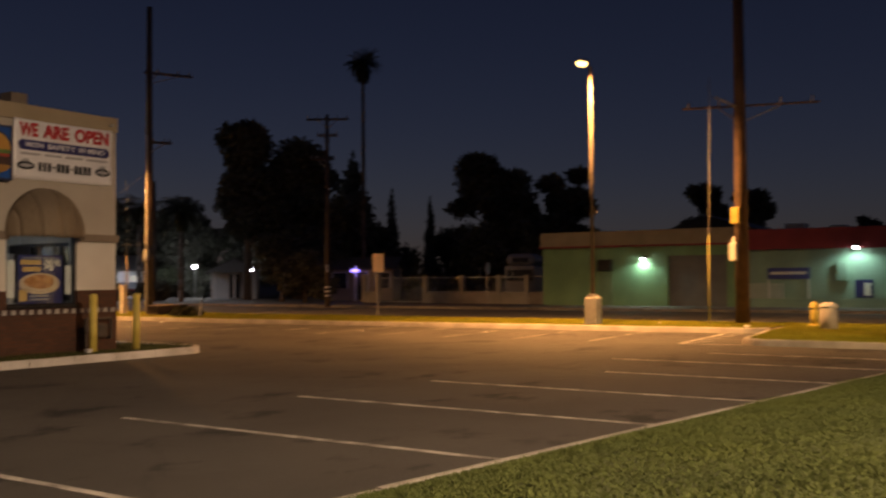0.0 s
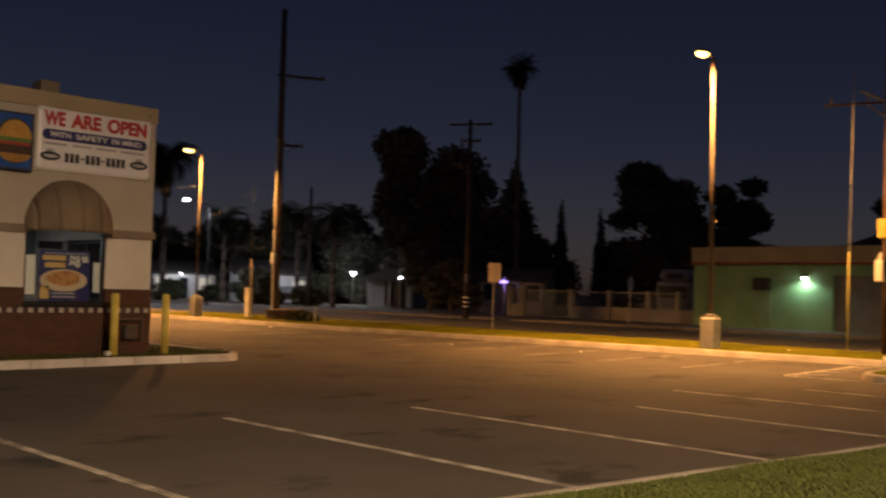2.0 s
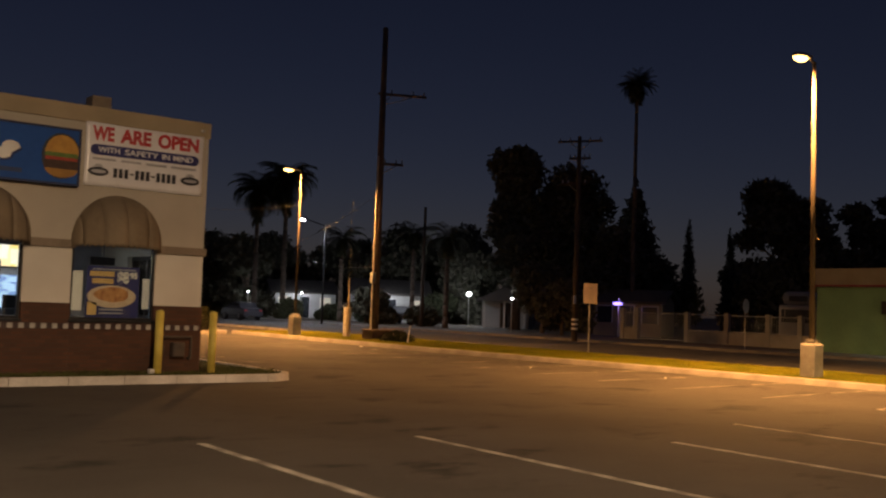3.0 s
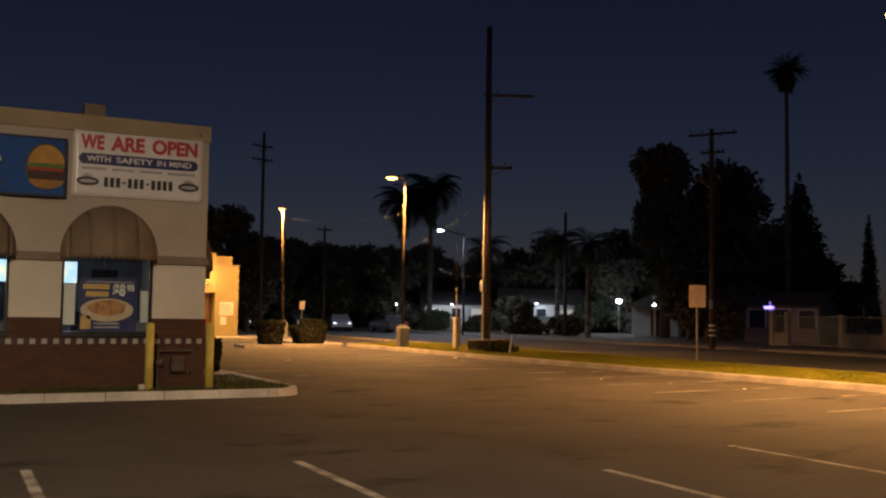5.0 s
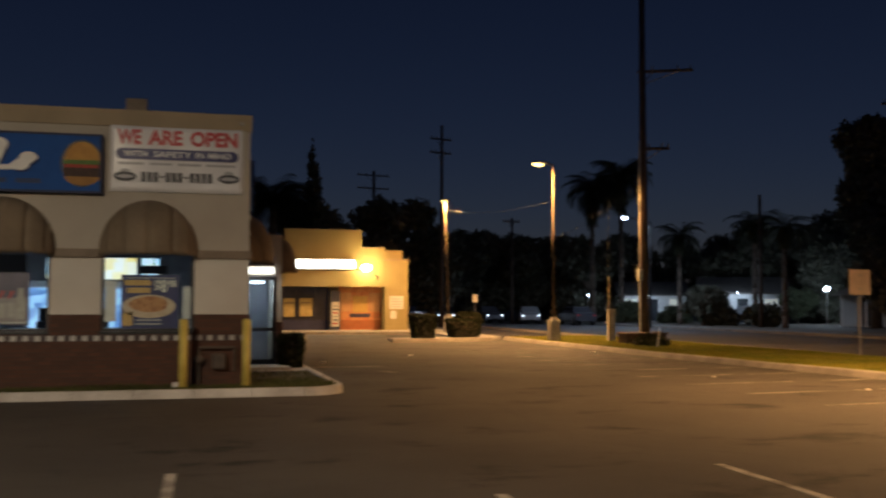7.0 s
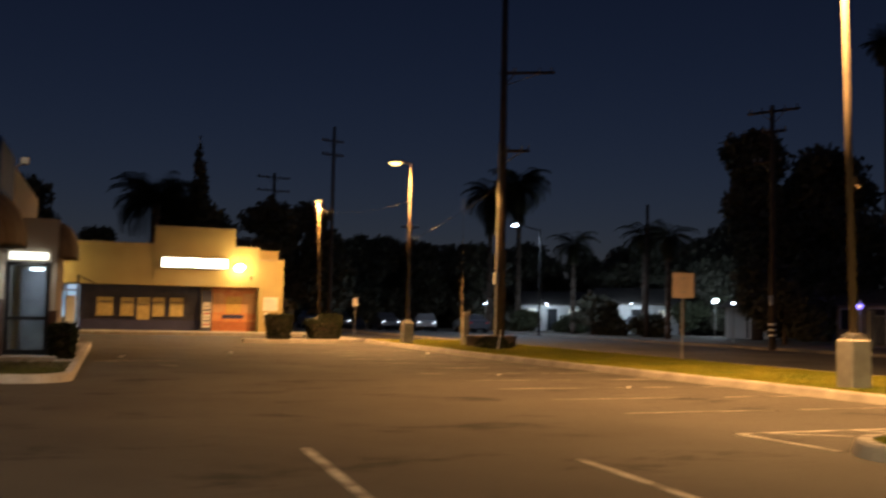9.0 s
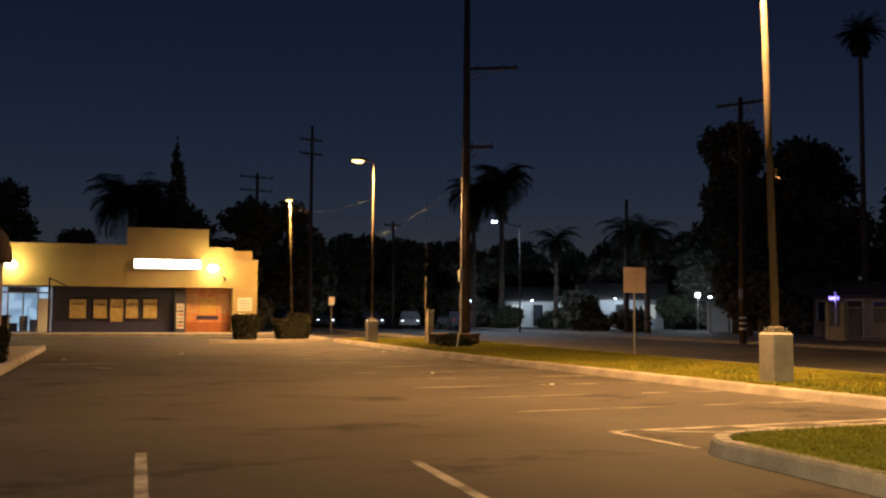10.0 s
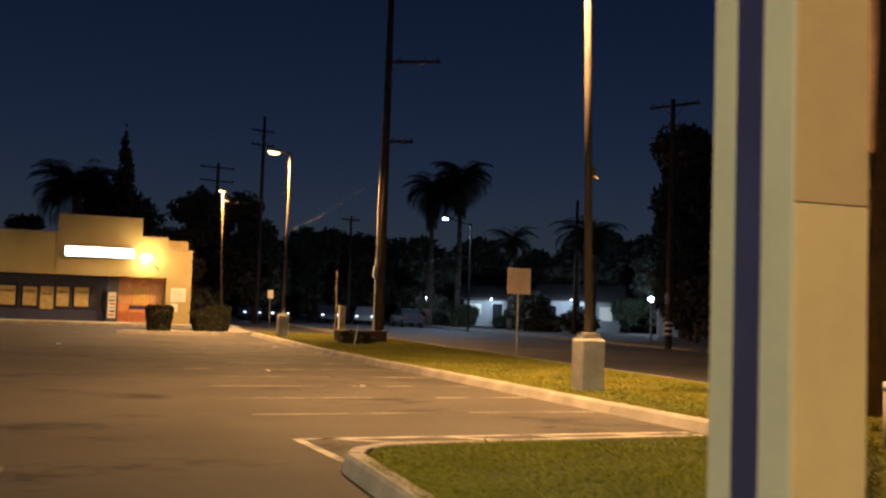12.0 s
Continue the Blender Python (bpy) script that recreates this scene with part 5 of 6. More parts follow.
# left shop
# the back wall itself glows, standing in for the shop's lamps
COOLSHOP = glow_patches("cool_shop_wall_glow", (0.6, 0.75, 0.9), (0.3, 0.42, 0.55), 0.6, 2.2)
mbox("shop_back", COOLSHOP, -3.4, 4.0, 0.14, 0.5, 4.1, 2.62, "shop back wall glowing in place of interior lamps")
for i in range(7):
    x = -3.2 + i * 0.52
    mbox("shelf_unit", (M_GREY, M_WHITE, M_TAN, M_SHOPDARK)[i % 4], x, 2.6, 0.14, x + 0.4, 3.0, 0.6 + 0.2 * ((i * 5) % 3), "stocked shelf unit inside")
mbox("shop_wall", M_TAN, -16, SF, 0.14, -3.4, SF + 0.15, 2.62)
for x in (-3.4, -2.75, -1.95, -1.62, -0.86, -0.12, 0.5):
    mbox("mullion", M_STEEL, x, SF, 0.14, x + 0.07, SF + 0.1, 2.62)
mbox("transom", M_STEEL, -3.4, SF - 0.01, 2.22, 0.57, SF + 0.11, 2.3)
for x0, x1 in ((-2.68, -1.95), (-1.55, -0.86), (-0.79, -0.12), (-0.05, 0.5)):
    mbox("pane", M_GLASS, x0, SF + 0.04, 0.2, x1, SF + 0.05, 2.22).visible_shadow = False
mbox("neon_sign", glow("pink_neon", (1.0, 0.3, 0.45), 4.0), -2.72, SF - 0.1, 1.95, -2.0, SF - 0.04, 2.4, "pink lit window sign")
mbox("door_sign", M_SHOPDARK, -1.55, SF - 0.06, 2.3, -0.15, SF - 0.012, 2.55)
mbox("dispenser", M_WHITE, -0.05, 0.5, 0.14, 0.42, 0.9, 1.95, "white vending cabinet beside the door", 0.02)
bm = bmesh.new()
tube(bm, (0.55, -0.6, 0), (0.55, -0.6, 2.9), 0.05, seg=8)
tube(bm, (0.55, -0.6, 2.85), (1.35, -0.1, 2.5), 0.035, seg=6)
part("canopy_post", bm, M_DARKMETAL, ml, "dark metal post with brace")
bm = bmesh.new()
tube(bm, (9.6, -0.6, 3.0), (9.6, 0, 2.9), 0.03, seg=6)
tube(bm, (9.6, -0.6, 3.0), (9.35, -0.62, 3.15), 0.03, seg=6)
part("bracket", bm, M_DARKMETAL, ml)
# lit sign boxes
for x0, x1, z0, z1 in ((4.75, 8.3, 3.6, 4.16), (-6.2, -2.58, 3.58, 4.22)):
    sb = thing("light_box_sign", ((x0 + x1) / 2, 37.3, z0), "white glowing light box sign on the fascia", "sign", "light box signs")
    w = (x1 - x0) / 2
    bm = bmesh.new()
    box(bm, -w, -0.16, 0, w, 0.04, z1 - z0, 0.03)
    part("cabinet", bm, M_WHITE, sb)
    bm = bmesh.new()
    box(bm, -w + 0.04, -0.175, 0.04, w - 0.04, -0.158, z1 - z0 - 0.04)
    part("lit_face", bm, glow("sign_light", (1.0, 0.93, 0.75), 7.0), sb, "glowing white face")
    lamp("AREA", ((x0 + x1) / 2, 37.0, (z0 + z1) / 2), 32, (1.0, 0.9, 0.68), 1.2, aim=((x0 + x1) / 2, 30, 0.5))
for x in (8.95, -1.38):
    wl_ = thing("wall_lamp", (x, 37.36, 3.72), "glowing wall pack lamp on the fascia", "wall lamp", "wall lamps")
    bm = bmesh.new()
    box(bm, -0.2, -0.2, -0.1, 0.2, 0.02, 0.16, 0.03)
    part("housing", bm, M_DARKMETAL, wl_)
    # lens made wider than its housing, the lamp's glare put into its shape
    bm = bmesh.new()
    ball(bm, (0, -0.2, -0.02), 0.29, 0.14, 0.2)
    part("lens", bm, glow("warm_lens", (1.0, 0.72, 0.3), 45), wl_, "glowing yellow lens swollen to the size of its glare").visible_shadow = False
    lamp("POINT", (x, 36.95, 3.7), P_WALL, (1.0, 0.66, 0.19), 0.15)


# ---------------------------------------------------------------- planting
def leaf_cloud(clumps, count, leaf, seed):
    """Many small leaves through ellipsoid clumps (x, y, z, rx, ry, rz), denser to the outside."""
    rs = np.random.RandomState(seed)
    vol = np.array([c[3] * c[4] * c[5] for c in clumps]) ** 0.75
    pick = rs.choice(len(clumps), count, p=vol / vol.sum())
    c = np.array(clumps)[pick]
    d = rs.normal(size=(count, 3))
    d /= np.linalg.norm(d, axis=1)[:, None]
    r = rs.rand(count) ** 0.42
    p = c[:, :3] + d * r[:, None] * c[:, 3:] * (0.85 + 0.3 * rs.rand(count))[:, None]
    u = rs.normal(size=(count, 3))
    u /= np.linalg.norm(u, axis=1)[:, None]
    v = np.cross(u, rs.normal(size=(count, 3)))
    v /= np.linalg.norm(v, axis=1)[:, None]
    s = leaf * (0.6 + 0.8 * rs.rand(count))[:, None]
    return np.stack([p - u * s, p + v * s * 0.45, p + u * s, p - v * s * 0.45], 1)


def tree(place, height, spread, label, seed, count=5200, trunk=0.28, crown_from=0.3, leaf=0.2, clumps=13, material=None, top=0.0):
    rs = random.Random(seed)
    root = thing("tree", place, label, "tree", "trees")
    bm = bmesh.new()
    tube(bm, (0, 0, -0.1), (rs.uniform(-0.2, 0.2), rs.uniform(-0.2, 0.2), height * 0.55), trunk, trunk * 0.45, 9)
    cl = []
    for i in range(clumps):
        a = rs.uniform(0, 6.28)
        k = rs.random() ** 0.6
        z = height * (crown_from + (1 - crown_from) * (0.08 + 0.8 * rs.random()))
        narrow = 1.0 - 0.55 * max(0.0, (z / height - 0.55) / 0.45)
        r = spread * 0.72 * k * narrow
        x, y = r * math.cos(a), r * math.sin(a)
        q = spread * rs.uniform(0.34, 0.56)
        cl.append((x, y, min(z, height - q * 0.7), q, q, q * rs.uniform(0.6, 0.95)))
        tube(bm, (0, 0, height * rs.uniform(0.25, 0.5)), (x, y, z), trunk * 0.3, 0.03, 6)
    if top:
        cl.append((0, 0, height - top, top, top, top))
    part("trunk", bm, M_BARK, root, "dark tapered trunk with limbs", True)
    ob = new("crown", quads_mesh(leaf_cloud(cl, int(count * 1.9), leaf * 1.15, seed), material or M_LEAF_DARK))
    ob.parent = root
    return root


def cypress(place, height, radius, seed, count=5200, leaf=0.17, label="slim dark pointed cypress tree"):
    rs = random.Random(seed)
    root = thing("cypress", place, label, "tree", "cypresses")
    bm = bmesh.new()
    tube(bm, (0, 0, -0.1), (0, 0, height * 0.8), 0.16, 0.04, 8)
    part("trunk", bm, M_BARK, root)
    cl = []
    for i in range(16):
        t = i / 15
        r = radius * (1 - t) ** 0.75 + 0.1
        cl.append((rs.uniform(-0.1, 0.1), rs.uniform(-0.1, 0.1), height * (0.1 + 0.88 * t), r, r, height * 0.05))
    ob = new("crown", quads_mesh(leaf_cloud(cl, count, leaf, seed), M_LEAF_DARK))
    ob.parent = root
    return root


def palm(place, height, label, seed, fronds=34, length=2.2, trunk=0.22, skirt=0.0, droop=1.0, low=-0.35):
    """A palm: ringed trunk and feather fronds of many leaflets."""
    rs = np.random.RandomState(seed)
    root = thing("palm_tree", place, label, "palm tree", "palm trees")
    bm = bmesh.new()
    n = 8
    for i in range(n):
        tube(bm, (0, 0, height * i / n - (0.1 if i == 0 else 0)), (0, 0, height * (i + 1) / n), trunk * (1.08 - 0.05 * i), trunk * (1.0 - 0.05 * i), 9)
    part("trunk", bm, M_BARK, root, "slim ringed palm trunk", True)
    quads = []
    for f in range(fronds):
        a = rs.rand() * 6.283
        up0 = rs.uniform(low, 1.35)
        L = length * rs.uniform(0.8, 1.15)
        d = np.array([math.cos(a), math.sin(a), 0.0])
        side = np.array([-d[1], d[0], 0.0])
        prev = np.array([0, 0, height])
        pts = []
        ang = up0
        for s in range(11):
            pts.append(prev.copy())
            prev = prev + (d * math.cos(ang) + np.array([0, 0, math.sin(ang)])) * L / 10
            ang -= (0.16 + 0.05 * s / 10) * droop
        for s in range(1, 10):
            for sg_ in (-1, 1):
                for h in (0.0, 0.5):
                    p = pts[s] * (1 - h) + pts[s + 1] * h
                    ll = L * 0.3 * (1 - abs(s + h - 4.5) / 6.5)
                    w = 0.05 * L / 2.2
                    tip = p + side * sg_ * ll + d * ll * 0.5 + np.array([0, 0, -0.35 * ll])
                    quads.append([p - d * w, p + d * w, tip, tip - d * w * 0.3])
    if skirt:
        for k in range(260):
            a, t = rs.rand() * 6.283, rs.rand()
            d = np.array([math.cos(a), math.sin(a), 0])
            p = np.array([0, 0, height - skirt * t]) + d * trunk
            q = p + d * rs.uniform(0.2, 0.7) * (1 - 0.5 * t) + np.array([0, 0, -rs.uniform(0.4, 0.9)])
            s = np.array([-d[1], d[0], 0]) * 0.09
            quads.append([p - s, p + s, q + s * 0.6, q - s * 0.6])
    ob = new("fronds", quads_mesh(quads, M_PALM))
    ob.parent = root
    return root


def hedge(place, wx, wy, h, label, seed, count=3800):
    root = thing("hedge", place, label, "hedge", "hedges")
    rs = np.random.RandomState(seed)
    bm = bmesh.new()
    box(bm, -wx * 0.38, -wy * 0.38, -0.05, wx * 0.38, wy * 0.38, h * 0.88, 0.08)
    part("twigs", bm, M_BARK, root)
    p = (rs.rand(count, 3) - 0.5) * np.array([wx, wy, h])
    face = rs.randint(0, 5, count)
    for k, (ax, sgn) in enumerate(((0, -1), (0, 1), (1, -1), (1, 1), (2, 1))):
        m = face == k
        p[m, ax] = sgn * np.array([wx, wy, h])[ax] / 2 + rs.normal(size=m.sum()) * 0.035
    p[:, 2] += h / 2
    p[:, :2] *= (0.78 + 0.22 * p[:, 2:3] / h)
    u = rs.normal(size=(count, 3))
    u /= np.linalg.norm(u, axis=1)[:, None]
    v = np.cross(u, rs.normal(size=(count, 3)))
    v /= np.linalg.norm(v, axis=1)[:, None]
    s = 0.055
    ob = new("foliage", quads_mesh(np.stack([p - u * s, p + v * s * 0.5, p + u * s, p - v * s * 0.5], 1), M_HEDGE))
    ob.parent = root
    return root


hedge((9.2, 24.4, 0.12), 1.05, 1.1, 1.0, "clipped square hedge on the concrete bed", 1)
hedge((11.35, 25.3, 0.12), 1.5, 1.0, 0.8, "low clipped hedge on the concrete bed", 2)
hedge((11.9, 26.4, 0.12), 0.9, 1.0, 1.05, "clipped hedge beside the lamp post bed", 3)
hedge((1.3, 4.75, 0.13), 0.52, 0.6, 0.72, "small clipped shrub at the side entrance", 4, 1800)
tree((15.2, 14.4, 0.1), 0.42, 0.9, "low dark shrub in the grass strip", 77, 900, 0.03, 0.05, 0.07, 9, M_HEDGE)

tree((43.0, 37.6, 0.1), 13.9, 2.9, "tall dark broad tree behind the houses", 11, 8000, 0.4, 0.36, 0.24, 26, top=1.9)
tree((46.8, 35.6, 0.1), 13.2, 3.5, "tall dark broad tree with an uneven crown", 12, 8000, 0.4, 0.12, 0.24, 26)
tree((44.5, 31.0, 0.1), 8.4, 3.4, "dark dense tree beside the house", 13, 5600, 0.3, 0.1, 0.22, 18)
cypress((58.0, 39.0, 0.1), 12.9, 3.4, 14, 9000, 0.3, "broad dark conical conifer behind the houses")
tree((38.5, 30.0, 0.1), 4.6, 2.8, "low dense bush before the house", 15, 3600, 0.2, 0.05, 0.18, 12)
tree((36.6, 26.2, 0.1), 3.4, 1.9, "rounded bush beside the pavement", 16, 2600, 0.15, 0.05, 0.15, 10)
tree((56.1, 23.0, 0.1), 12.2, 3.7, "tall dark round-crowned tree behind the fence", 17, 7000, 0.4, 0.12, 0.24, 22)
tree((57.2, 20.2, 0.1), 8.8, 3.0, "dark round-crowned tree behind the fence", 18, 6000, 0.4, 0.12, 0.24, 18)
tree((60.0, 18.4, 0.1), 12.2, 2.8, "dark tall tree behind the green building", 19, 6000, 0.4, 0.12, 0.24, 18)
tree((52.0, 31.5, 0.1), 6.0, 3.4, "dark low tree behind the fence", 20, 4200, 0.25, 0.08, 0.22, 14)
tree((66.0, 9.0, 0.1), 9.2, 2.4, "small round-crowned tree over the roof", 21, 2800, 0.25, 0.4, 0.22, 10)
tree((66.0, 4.6, 0.1), 8.6, 2.2, "small round-crowned tree over the roof", 22, 2600, 0.25, 0.4, 0.22, 10)
tree((70.0, -3.0, 0.1), 7.0, 1.4, "small tree over the roof", 23, 1500, 0.2, 0.4, 0.2, 8)
cypress((81.5, 51.6, 0), 12.3, 1.2, 31)
cypress((81.2, 46.0, 0), 11.0, 1.0, 32)
cypress((7.7, 51.8, 0), 12.9, 1.5, 33, 8000, 0.2)
palm((44.3, 27.2, 0.1), 17.6, "very tall slim fan palm", 41, 80, 1.45, 0.17, 0.8, 0.6, -1.1)
palm((34.2, 57.9, 0.1), 12.2, "tall feather palm along the road", 42, 100, 3.1, 0.24, 2.6, 1.15, -0.9)
palm((32.3, 59.5, 0.1), 11.2, "tall feather palm along the road", 43, 100, 3.0, 0.24, 2.6, 1.15, -0.9)
palm((36.6, 52.4, 0.1), 7.0, "feather palm before the houses", 44, 40, 2.3, 0.2, 0.8, 1.1)
palm((36.5, 38.0, 0.1), 6.6, "feather palm beside the dark pole", 45, 34, 2.4, 0.2, 0.8, 1.1)
palm((39.0, 45.5, 0.1), 7.4, "feather palm among the houses", 46, 34, 2.4, 0.2, 0.8, 1.1)
palm((4.8, 50.0, 0), 8.6, "broad date palm behind the shops", 47, 110, 3.4, 0.4, 0.0, 1.05)
tree((7.5, 52.5, 0), 8.8, 3.0, "dark bushy tree behind the shops", 51, 4200, 0.3, 0.1, 0.22, 14)
tree((13.4, 56.0, 0), 10.0, 3.2, "dark tree behind the shops", 52, 5000, 0.3, 0.08, 0.24, 16)
tree((17.6, 56.5, 0), 10.2, 3.2, "dark tree behind the lamp post", 53, 5000, 0.3, 0.05, 0.24, 16)
tree((25.0, 72.0, 0), 8.8, 3.6, "dark tree along the far road", 54, 4600, 0.3, 0.06, 0.26, 15)
tree((29.5, 70.0, 0), 8.4, 3.2, "dark tree along the far road", 55, 4600, 0.3, 0.06, 0.26, 15)
tree((33.8, 64.0, 0.1), 8.0, 3.2, "dark tree along the far road", 56, 4600, 0.3, 0.06, 0.26, 15)
tree((47.0, 72.5, 0.1), 7.6, 3.0, "dark tree behind the white house", 57, 4200, 0.3, 0.06, 0.24, 14)
tree((49.5, 60.0, 0.1), 7.0, 3.4, "dark tree behind the white house", 58, 4200, 0.3, 0.06, 0.24, 14)
tree((50.0, 52.0, 0.1), 7.2, 3.4, "dark tree behind the small house", 59, 4200, 0.3, 0.06, 0.24, 14)
tree((21.5, 78.0, 0), 7.6, 3.4, "dark tree at the road's end", 60, 4200, 0.3, 0.06, 0.26, 14)
tree((-3.4, 53.0, 0), 10.4, 3.6, "dark spreading tree behind the shops", 61, 5200, 0.35, 0.3, 0.24, 14)
tree((1.0, 58.0, 0), 7.4, 2.4, "low dark tree behind the shops", 62, 2600, 0.25, 0.3, 0.22, 10)
for i, (x, y, h) in enumerate(((52, 55, 9.4), (48, 60, 9.0), (56, 49.5, 9.2), (42, 75, 8.8), (36, 78, 8.6), (30, 82, 9.2), (25, 85, 8.4), (50, 68, 8.6), (19, 84, 8.6), (58, 60, 9.0), (34.5, 72, 7.4))):
    tree((x, y, 0.0), h, 3.9, "dark tree of the row behind the houses", 200 + i, 4200, 0.3, 0.04, 0.3, 15)
tree((53.0, 53.0, 0.1), 6.4, 3.0, "low dark tree between the houses", 64, 4200, 0.25, 0.06, 0.22, 14)
tree((60.0, 28.5, 0.1), 5.8, 3.2, "dark tree behind the fence", 66, 4200, 0.25, 0.06, 0.24, 14)
tree((21.8, 66.0, 0), 6.6, 3.2, "dark tree at the road's end", 67, 4200, 0.25, 0.04, 0.26, 14)
tree((11.5, 48.6, 0), 6.2, 2.6, "dark bushy tree behind the end wall", 68, 3600, 0.25, 0.06, 0.22, 12)
tree((37.6, 41.6, 0.1), 1.5, 1.5, "low dark bush before the houses", 69, 2800, 0.15, 0.03, 0.17, 10)
tree((35.6, 47.0, 0.1), 2.8, 2.2, "low dark bush before the houses", 70, 2800, 0.15, 0.03, 0.17, 10)
tree((-6.5, 50.0, 0), 8.4, 2.6, "dark tree behind the shops", 63, 3400, 0.3, 0.3, 0.22, 12)

for i, (x, y, h, w) in enumerate(((34.8, 57.5, 1.7, 1.4), (38.4, 57.0, 1.5, 1.5), (39.4, 52.6, 1.6, 1.4), (46.6, 51.6, 2.6, 1.8))):
    tree((x, y, 0.1), h, w, "dark leafy shrub before the houses", 300 + i, 1800, 0.06, 0.05, 0.14, 9, M_LEAF)


# ---------------------------------------------------------------- green building across the road
M_GREEN = mat("green_render", (0.2, 0.33, 0.17), (0.16, 0.27, 0.14), scale=0.8, rough=0.85, bump=0.15)
M_PALEGREEN = mat("pale_green_render", (0.26, 0.38, 0.3), (0.21, 0.31, 0.25), scale=0.8, rough=0.85, bump=0.15)
M_REDFAS = mat("red_fascia", (0.28, 0.03, 0.04), (0.22, 0.025, 0.03), scale=1.2, rough=0.6)
gb = thing("green_building", (35.5, 0, 0.1), "low green rendered building with tan and red fascia", "building")


def gbox(name, m, d0, y0, z0, d1, y1, z1, label="", bevel=0.0, parent=gb):
    bm = bmesh.new()
    box(bm, d0, y0, z0 - 0.1, d1, y1, z1 - 0.1, bevel)
    return part(name, bm, m, parent, label)


gbox("wall", M_GREEN, 0, 0.6, 0.0, 0.25, 7.85, 3.3, "green rendered wall")
gbox("wall", M_GREEN, 0.25, 7.6, 0.0, 14, 7.85, 4.0)
gbox("garage_lintel", M_GREEN, 0, -2.5, 2.75, 0.25, 0.6, 3.3)
gbox("wall", M_GREEN, 0, -3.3, 0.0, 0.25, -2.5, 3.3)
gbox("fascia", M_TAN, -0.1, -3.0, 3.34, 0.3, 7.95, 4.12, "tan fascia band", 0.01)
gbox("trim", M_REDFAS, -0.35, -3.0, 3.25, 0.3, 7.95, 3.33, "thin dark red trim")
M_ROLLER = mat("grey_roller_door", (0.16, 0.155, 0.15), (0.125, 0.12, 0.118), scale=1.5, rough=0.6)
gbox("roller_door", M_ROLLER, 0.18, -2.5, 0.0, 0.24, 0.6, 2.75, "closed grey roller door")
for k in range(9):
    gbox("door_slat", M_ROLLER, 0.165, -2.48, 0.1 + 0.3 * k, 0.18, 0.58, 0.36 + 0.3 * k)
gbox("air_conditioner", M_DARKMETAL, -0.3, 3.65, 2.0, 0.0, 4.45, 2.6, "dark window air conditioner", 0.02)
gbox("door", mat("green_door", (0.17, 0.26, 0.15), (0.14, 0.22, 0.12), scale=2, rough=0.6), -0.04, 3.65, 0.05, 0.0, 4.45, 1.98, "green painted door")
gbox("wall", M_PALEGREEN, 0.3, -16, 0.0, 0.55, -3.3, 2.95, "pale green rendered wall")
gbox("red_fascia", M_REDFAS, -0.15, -16, 2.95, 0.6, -3.1, 3.95, "deep red fascia", 0.01)
gbox("roof", M_CONC, 0.3, -16, 3.6, 14, 7.6, 3.75)
gbox("shop_board", mat("blue_board", (0.06, 0.07, 0.25), (0.05, 0.055, 0.2), scale=2), 0.24, -6.45, 1.5, 0.29, -4.45, 2.05, "blue shop board")
gbox("board_writing", M_WHITE, 0.225, -6.3, 1.72, 0.238, -4.6, 1.86)
for y in (-6.4, -4.5):
    gbox("board_post", M_WHITE, 0.2, y - 0.03, 0.1, 0.25, y + 0.03, 1.5)
gbox("window", M_NAVY, 0.26, -9.3, 0.6, 0.298, -8.5, 1.45, "dark framed window with a poster")
gbox("window_poster", M_WHITE, 0.245, -9.2, 0.7, 0.259, -8.9, 1.3)
gbox("meter_cupboard", M_PALEGREEN, 0.1, -8.2, 1.4, 0.3, -7.7, 2.3, "pale wall cupboard", 0.02)
gbox("low_wall", M_PALEGREEN, -0.1, -16, 0.0, 0.1, -3.4, 0.55, "low pale wall")
for i in range(12):
    gbox("rail_post", M_WHITE, -0.03, -3.7 - i * 0.14, 0.55, 0.03, -3.66 - i * 0.14, 1.3)
gbox("roof_unit", M_STEEL, 3, -5.6, 3.75, 4, -4.6, 4.35, "steel roof unit", 0.03)
gbox("roof_unit", M_STEEL, 4, -7.4, 3.75, 5, -6.6, 4.25, "steel roof unit", 0.03)
bm = bmesh.new()
vs = [bm.verts.new(p) for p in ((7, -4, 3.65), (7, 5.5, 3.65), (7, 0.8, 5.1), (14, -4, 3.65), (14, 5.5, 3.65), (14, 0.8, 5.1))]
for f in ((0, 1, 2), (3, 5, 4), (0, 2, 5, 3), (1, 4, 5, 2)):
    bm.faces.new([vs[i] for i in f])
part("gable_roof", bm, M_DARKMETAL, gb, "dark low gable roof behind the parapet")
bm = bmesh.new()
prism(bm, [(33.5, -16), (35.45, -16), (35.45, 8.2), (33.5, 8.2)], 0.0, 0.128)
solid("apron", bm, M_DARKCONC, "concrete apron before the green building", "pavement", "structure")
for y, z in ((1.9, 2.62), (-8.65, 3.0)):
    wl2 = thing("wall_lamp", (35.45, y, z), "greenish white wall lamp under the fascia", "wall lamp", "wall lamps")
    bm = bmesh.new()
    box(bm, -0.2, -0.14, 0.0, 0.06, 0.14, 0.14, 0.02)
    part("housing", bm, M_DARKMETAL, wl2)
    bm = bmesh.new()
    ball(bm, (-0.12, 0, -0.02), 0.1, 0.13, 0.08)
    part("lens", bm, glow("green_white_lens", (0.75, 1.0, 0.9), 30), wl2, "glowing lens").visible_shadow = False
    lamp("SPOT", (35.2, y, z - 0.1), P_GREEN, (0.6, 1.0, 0.82), 0.1, cone=165, blend=0.5)

